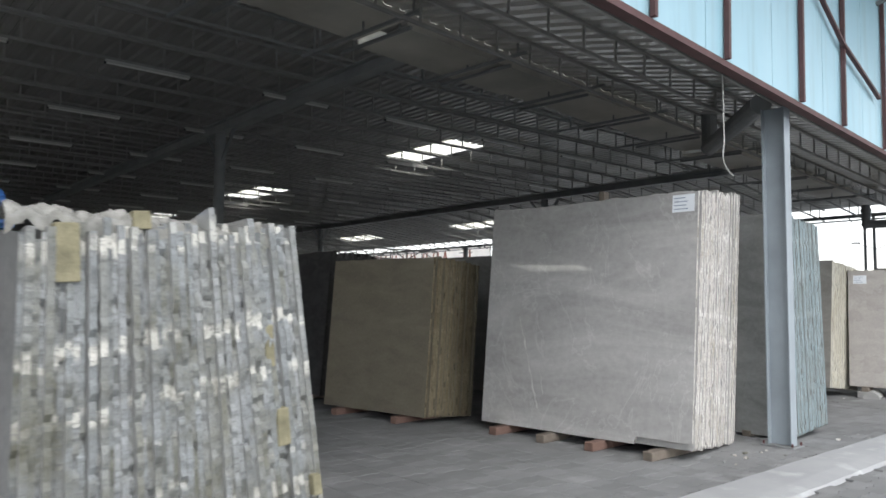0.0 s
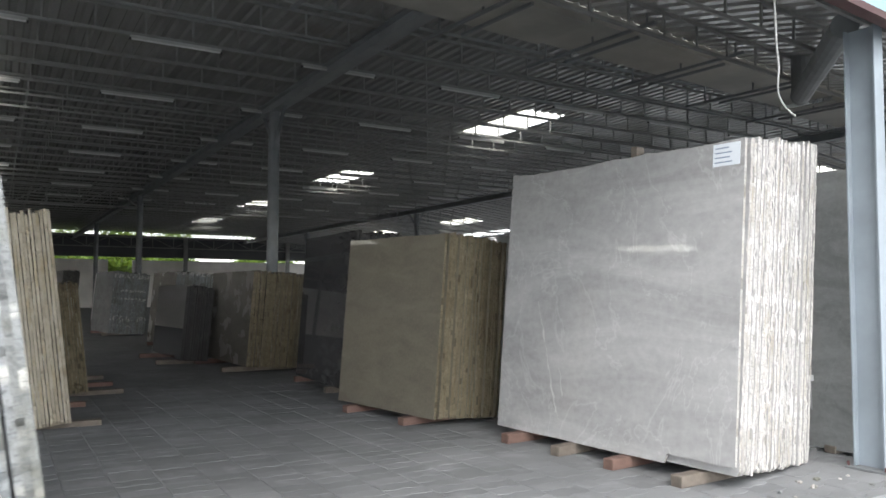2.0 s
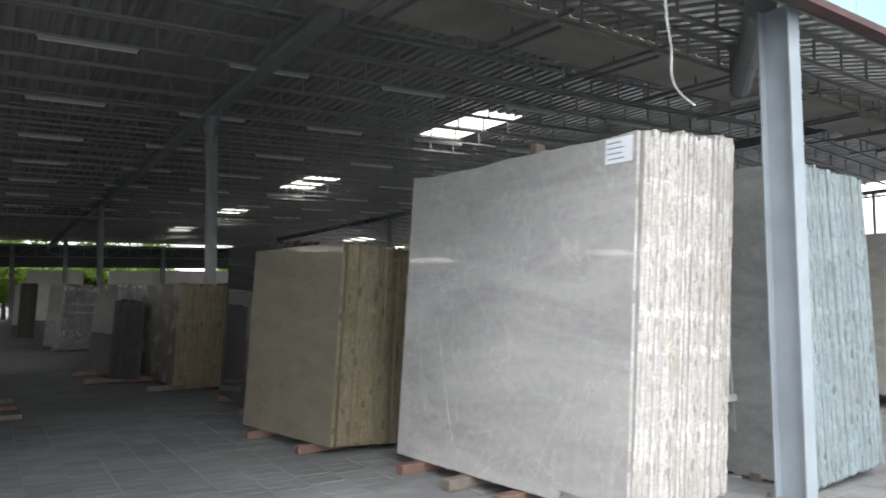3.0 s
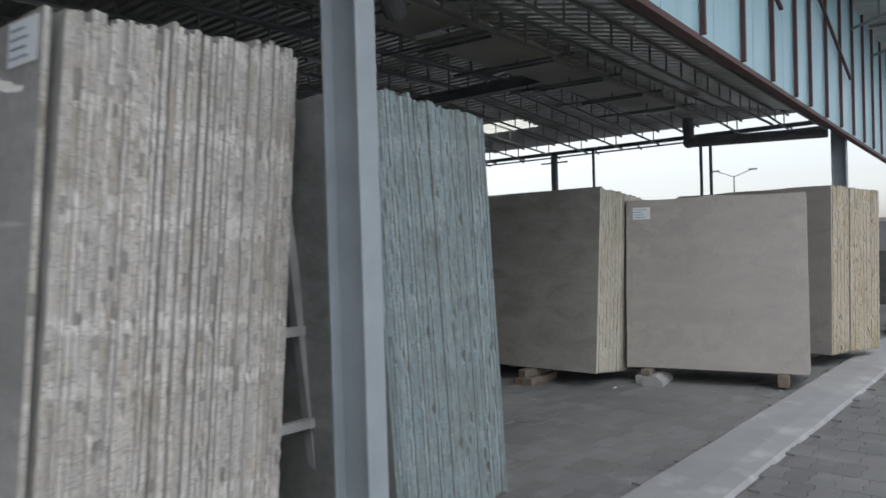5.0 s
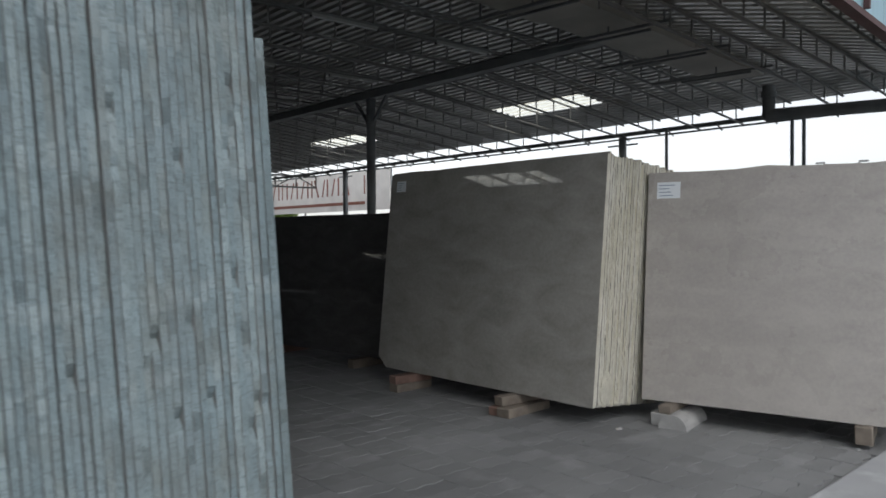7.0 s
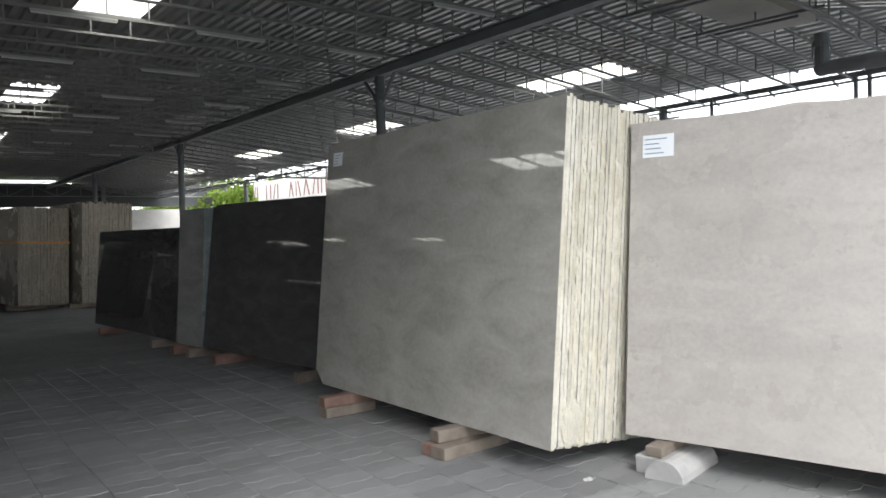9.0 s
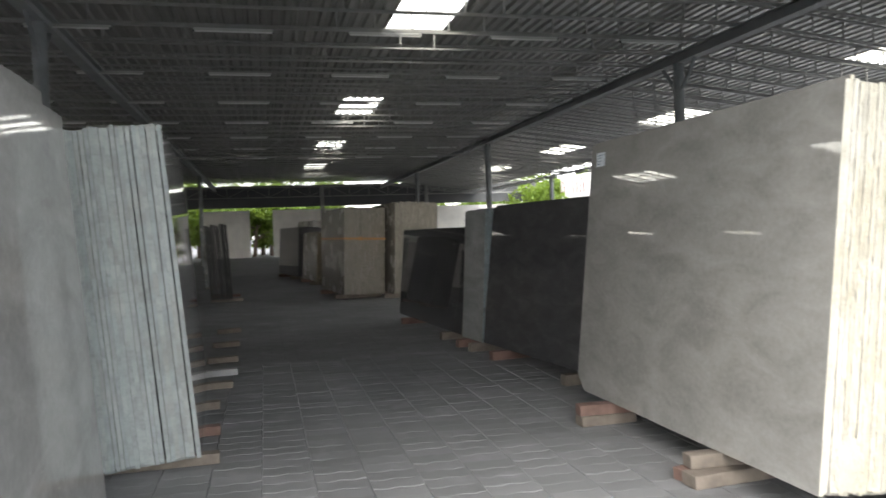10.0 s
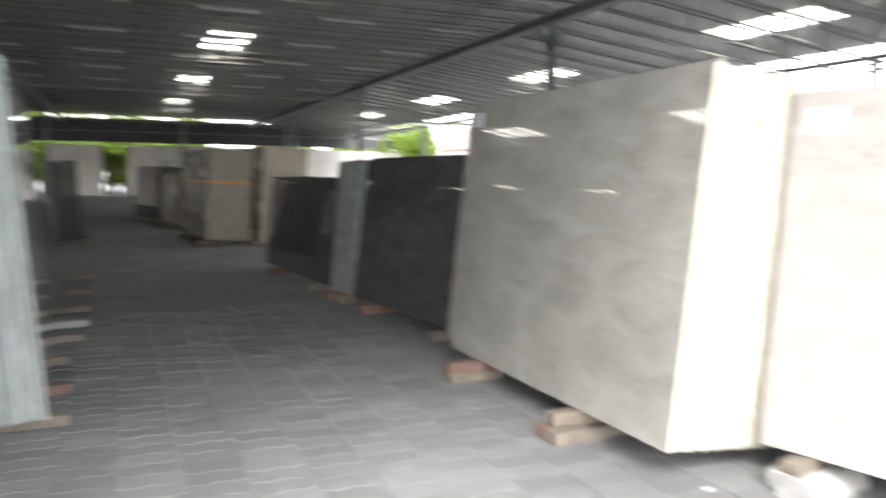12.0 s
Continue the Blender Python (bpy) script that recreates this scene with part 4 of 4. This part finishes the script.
# stacks and timber further along the kerb
stack("dark stone slab pair standing further along the kerb", (19.6, 2.05), (19.3, 3.6), 0.1, 1.5, 0.08, 0.12, 3, 1, M_DARK, E_DARK, 52, jag=0.004)
stack("white stone slabs further along the yard", (22.0, 2.2), (21.6, 4.2), 0.1, 1.6, 0.08, 0.6, 12, 1, M_CREAM, E_WHITE, 53)
bearers((19.6, 2.05), (19.3, 3.6), 0.092, 1, 0.2, (0.2, 0.8), over=0.3)
bearers((22.0, 2.2), (21.6, 4.2), 0.092, 1, 0.6, (0.2, 0.8), over=0.2)
for i, (x, y) in enumerate(((16.2, 1.75), (16.9, 1.8), (17.6, 1.85))):
    block(x, y, 0.03, 0.75, 0.1, 0.08, 15 + 8 * i, WOOD, "dark timber bearer lying by the kerb")

# timber wedges on top of the grey stack
block(5.3, 3.0, 2.21, 0.1, 0.06, 0.13, 10, WOOD, "small timber wedge on top of slabs")

# ---- rack between the two rows ----
rack = thing("slab_rack", "grey primed steel a-frame rack between slab stacks", "rack", pose(6.36, 2.42, 0))
for yy in (0, 1.7):
    for xa, xb in ((0.03, 0.23), (-0.03, -0.25)):
        bm = bmesh.new()
        bar(bm, (xa, yy, 1.78), (xb, yy, 0), 0.055, 0.05)
        leg = part("leg", bm, FRAME, rack)
        bm = bmesh.new()
        box(bm, xb - 0.05, yy - 0.05, 0, xb + 0.05, yy + 0.05, 0.012)
        part("foot_plate", bm, FRAME, leg)
    for z in (0.56, 1.02, 1.75):
        q = (1.78 - z) / 1.78
        bm = bmesh.new()
        bar(bm, (-0.03 - 0.22 * q, yy - 0.03, z), (0.03 + 0.2 * q, yy - 0.03, z), 0.045)
        part("rung", bm, FRAME, rack)
bm = bmesh.new()
bar(bm, (0, 0, 1.78), (0, 1.7, 1.78), 0.05)
part("ridge_bar", bm, FRAME, rack)

# ---- tube light battens ----
tl = thing("tube_light", "unlit white fluorescent batten under the purlins", "lamp", pose(7.9, 9.401, 4.562), "tube light battens")
bm = bmesh.new()
box(bm, -0.6, -0.02, 0.012, 0.6, 0.02, 0.05, 0.005)
housing = part("housing", bm, TUBEBODY, tl)
for sx in (-1, 1):
    bm = bmesh.new()
    box(bm, sx * 0.6 - 0.012, -0.018, -0.016, sx * 0.6 + 0.012, 0.018, 0.014, 0.003)
    part("end_cap", bm, BLACK, housing, "dark plastic end cap")
bm = bmesh.new()
tube(bm, (-0.59, 0, 0.0), (0.59, 0, 0.0), 0.013, 8)
part("tube", bm, plain("frosted tube glass", (0.7, 0.7, 0.68), 0.25, 0, 0.03, 2, 0.0, dirty=0.05), tl)
for i in range(-3, 4):
    for j in range(-1, 8):
        if (i, j) != (0, 0):
            copy_thing(tl, pose(7.9 + 2.4 * i, 9.401 + 3.249 * j, 4.562))

# ---- pipes and cable near the fascia ----
bm = bmesh.new()
tube(bm, (17.5, 2.85, 3.06), (17.3, 5.1, 3.12), 0.09, 14)
tube(bm, (17.3, 5.1, 3.12), (17.3, 5.1, 3.55), 0.09, 14)
tube(bm, (17.3, 5.1, 3.38), (17.3, 5.1, 3.46), 0.11, 14)
bmesh.ops.create_uvsphere(bm, u_segments=12, v_segments=8, radius=0.1, matrix=Matrix.Translation((17.3, 5.1, 3.12)))
solo("drain_pipe", bm, BEAM, "dark drain pipe with an elbow below the gutter", "pipe")
bm = bmesh.new()
tube(bm, (8.6, 3.8, 3.38), (8.6, 3.8, 3.95), 0.1, 14)
tube(bm, (8.6, 3.8, 3.38), (6.4, 1.98, 3.2), 0.1, 14)
bmesh.ops.create_uvsphere(bm, u_segments=14, v_segments=10, radius=0.11, matrix=Matrix.Translation((8.6, 3.8, 3.38)))
solo("drain_pipe", bm, BEAM, "dark drain pipe bending down from the gutter to a column", "pipe")
cu = bpy.data.curves.new("cable", "CURVE")
cu.dimensions, cu.bevel_depth, cu.bevel_resolution = "3D", 0.006, 3
sp = cu.splines.new("NURBS")
pts = [(5.05, 1.62, 3.12), (5.1, 1.64, 2.9), (5.12, 1.66, 2.75), (5.22, 1.7, 2.6), (5.2, 1.72, 2.5), (5.28, 1.74, 2.4), (5.45, 1.76, 2.36)]
sp.points.add(len(pts) - 1)
for p, q in zip(sp.points, pts):
    p.co = (*q, 1)
sp.use_endpoint_u = True
ob = new("hanging_cable", cu)
cu.materials.append(CABLE)
tagged(ob, "pale cable hanging loose from the fascia edge", "cable")

# ---- sign banner at the open side, seen from behind ----
banner = thing("sign_banner", "white banner with brown lettering seen from behind", "banner", pose(27.7, 28.0, 0))
bm = bmesh.new()
box(bm, 0, 0, 2.65, 0.04, 19.5, 4.6)
part("sheet", bm, BANNER, banner)
rng = random.Random(8)
y = 0.6
while y < 19:
    w = rng.uniform(0.5, 0.9)
    if rng.random() < 0.8:
        for ya, yb, q in ((y, y + w * rng.choice((0, 0.5)), 0.13), (y + w * 0.9, y + w * rng.choice((0.9, 0.5)), 0.1)):
            bm = bmesh.new()
            bar(bm, (-0.006, ya, 3.45), (-0.006, yb, 4.35), 0.012, q)
            part("brown_bar", bm, BROWN, banner)
    y += w + 0.35
bm = bmesh.new()
box(bm, -0.012, 2, 2.95, 0.0, 18, 3.1)
part("brown_line", bm, BROWN, banner)
for k in range(6):
    bm = bmesh.new()
    bar(bm, (0.08, 3.85 * k, 0), (0.08, 3.85 * k, 4.6), 0.07)
    part("post", bm, BEAM, banner)

# ---- street lamp out on the open side ----
def street_lamp(x, y, h):
    lamp = thing("street_lamp", "thin grey street lamp with two arms", "street lamp", pose(x, y, 0), "street lamps")
    bm = bmesh.new()
    tube(bm, (0, 0, 0), (0, 0, h), 0.09, 10, 0.05)
    part("pole", bm, TRUSS, lamp)
    for sgn in (-1, 1):
        bm = bmesh.new()
        bar(bm, (0, 0, h - 0.1), (-0.3 * sgn, 1.1 * sgn, h + 0.35), 0.06)
        part("arm", bm, TRUSS, lamp)
        bm = bmesh.new()
        box(bm, -0.13, -0.3, -0.05, 0.13, 0.3, 0.05, 0.03)
        ob = part("lamp_head", bm, TRUSS, lamp)
        ob.location = (-0.36 * sgn, 1.3 * sgn, h + 0.42)
        bm = bmesh.new()
        box(bm, -0.1, -0.24, -0.075, 0.1, 0.24, -0.052, 0.008)
        part("lens", bm, PAPER, ob, "pale lamp lens")


street_lamp(62, 21.0, 6.0)


# ---- trees beyond the open sides ----
LEAF = []
# sunlit leaf: paler copy of leaf with sunlight put into its colour
for nm, cc in (("sunlit leaf", (0.12, 0.19, 0.03)), ("leaf", (0.09, 0.15, 0.03))):
    m, nt, b, tc = base(nm, 0.55)
    geo = nt.nodes.new("ShaderNodeNewGeometry")
    nt.links.new(ramp(nt, [(0, [x * 0.6 for x in cc]), (1, [x * 1.5 for x in cc])], geo.outputs["Random Per Island"]), b.inputs["Base Color"])
    tl_, ad_ = nt.nodes.new("ShaderNodeBsdfTranslucent"), nt.nodes.new("ShaderNodeMixShader")
    tl_.inputs[0].default_value = (0.34, 0.46, 0.07, 1)
    ad_.inputs[0].default_value = 0.45
    nt.links.new(b.outputs[0], ad_.inputs[1])
    nt.links.new(tl_.outputs[0], ad_.inputs[2])
    nt.links.new(ad_.outputs[0], nt.nodes["Material Output"].inputs[0])
    LEAF.append(m)
BARK = plain("tree bark", (0.16, 0.12, 0.09), 0.9, 0, 0.3, 8, 0.8)


def tree(x, y, h, seed):
    rng = random.Random(seed)
    tr = thing("tree", "leafy green tree beyond the shed", "tree", pose(x, y, 0), "trees beyond the shed")
    bm = bmesh.new()
    top = Vector((rng.uniform(-0.3, 0.3), rng.uniform(-0.3, 0.3), h * 0.48))
    tube(bm, (0, 0, 0), top, 0.16, 9, 0.08)
    ends = []
    for k in range(9):
        a = rng.uniform(0, 6.28)
        st_ = top * rng.uniform(0.45, 1)
        e = st_ + Vector((math.cos(a), math.sin(a), rng.uniform(0.1, 0.9))) * h * rng.uniform(0.2, 0.36)
        tube(bm, st_, e, 0.05, 6, 0.02)
        ends.append(e)
    part("trunk", bm, BARK, tr)
    vs, fs = [], []
    for e in ends + [top * 1.3, top * 1.5]:
        for c in range(5):
            cc = e + Vector((rng.gauss(0, 1), rng.gauss(0, 1), rng.gauss(0, 0.8))) * h * 0.085
            for q in range(55):
                p = cc + Vector((rng.gauss(0, 1), rng.gauss(0, 1), rng.gauss(0, 0.7))) * h * 0.055
                u = Vector((rng.gauss(0, 1), rng.gauss(0, 1), rng.gauss(0, 1))).normalized() * 0.17
                w = u.cross(Vector((rng.gauss(0, 1), rng.gauss(0, 1), rng.gauss(0, 1)))).normalized() * 0.1
                i = len(vs)
                vs += [p - u, p + w, p + u, p - w]
                fs.append((i, i + 1, i + 2, i + 3))
    me = bpy.data.meshes.new("crown")
    me.from_pydata(vs, [], fs)
    me.materials.append(LEAF[seed % 2])
    part("crown", me, None, tr)


for i, (x, y, h) in enumerate(((2.4, 55, 4.6), (3.8, 56, 4.4), (7.6, 55, 4.6), (8.8, 56, 4.8), (3.1, 57, 6.5), (8.2, 58, 6.5), (1.6, 58, 6.0), (6.8, 58, 6), (28.6, 51, 5.2), (29.5, 54, 5.5), (9.6, 60, 6.5), (11, 62, 7.5), (5.0, 60, 7), (14, 60, 6), (31, 52, 6.5), (33, 50, 6), (30, 57, 7), (27, 60, 7), (2, 62, 7), (20, 60, 6), (28.4, 49.2, 5.6))):
    tree(x, y, h, 60 + i)


# ---- broken stone chips on the paving below raw edges ----
rng = random.Random(77)
for k in range(26):
    cx, cy = rng.choice(((5.3, 1.75), (5.7, 1.8), (10.6, 3.0), (7.2, 1.7), (0.6, 1.15), (11.7, 1.9)))
    r = rng.uniform(0.008, 0.028)
    bm = bmesh.new()
    bmesh.ops.create_icosphere(bm, subdivisions=1, radius=r)
    for vv in bm.verts:
        vv.co *= rng.uniform(0.6, 1.25)
        vv.co.z = max(vv.co.z * 0.55, -r * 0.3)
    solo("stone_chip", bm, rng.choice((STONEBLOCK, E_WHITE, E_ROUGH)), "small broken stone chip on the paving", "stone chip", group="stone chips", m=pose(cx + rng.uniform(-0.45, 0.45), cy + rng.uniform(-0.25, 0.1), r * 0.3, 0, 0, rng.uniform(0, 360)))

# ---- block paving ----
PW, PH = 0.28, 0.14


def paver_pts():
    """Outline of an interlocking paver with zigzag long sides."""
    g, a = 0.0015, 0.011
    bot = [(0, a), (0.25, -a), (0.5, a), (0.75, -a), (1, a)]
    lo = [(g + (PW - 2 * g) * u, g + w * 0.9) for u, w in bot]
    hi = [(g + (PW - 2 * g) * u, PH - g + w * 0.9) for u, w in reversed(bot)]
    return lo + hi


def paver_into(vs, fs, x, y, z, tx, ty):
    pts = paver_pts()
    n = len(pts)
    i0 = len(vs)
    cx, cy = PW / 2, PH / 2
    for px, py in pts:
        dz = tx * (px - cx) + ty * (py - cy)
        vs.append((x + cx + (px - cx) * 0.988, y + cy + (py - cy) * 0.976, z + dz))
    for px, py in pts:
        dz = tx * (px - cx) + ty * (py - cy)
        vs.append((x + px, y + py, z - 0.003 + dz))
    for px, py in pts:
        vs.append((x + px, y + py, z - 0.03))
    fs.append(tuple(range(i0, i0 + n)))
    for k in range(2):
        for i in range(n):
            j = (i + 1) % n
            fs.append((i0 + k * n + i, i0 + (k + 1) * n + i, i0 + (k + 1) * n + j, i0 + k * n + j))


paving = thing("paving", "grey interlocking concrete block paving, dusty", "paving", kind="structure")
rng = random.Random(9)
one = []
for k in range(6):
    vs, fs = [], []
    paver_into(vs, fs, 0, 0, 0, rng.uniform(-0.012, 0.012), rng.uniform(-0.012, 0.012))
    me = bpy.data.meshes.new("paver")
    me.from_pydata(vs, [], fs)
    me.materials.append(PAVER)
    one.append(me)
vs, fs = [], []
made = 0
for col in range(51):
    x = 0.6 + PW * col
    k = KX(x)
    for row in range(78):
        y = -2.4 + PH * (row + (0.5 if col % 2 else 0))
        if k - 0.5 < y + PH / 2 < k + 0.02:
            continue
        z = 0.003 * noise.noise(Vector((x * 1.1, y * 1.1, 0))) + rng.uniform(-0.0015, 0.0015)
        if 7.9 < x < 10.4 and 2.6 < y < 6.6 and made < 300:
            ob = new("paver", one[rng.randrange(6)])
            ob.parent = paving
            ob.location = (x, y, z)
            made += 1
        else:
            paver_into(vs, fs, x, y, z, rng.uniform(-0.012, 0.012), rng.uniform(-0.012, 0.012))
me = bpy.data.meshes.new("pavers")
me.from_pydata(vs, [], fs)
me.materials.append(PAVER)
tagged(part("pavers", me, None, paving), kind="stuff")
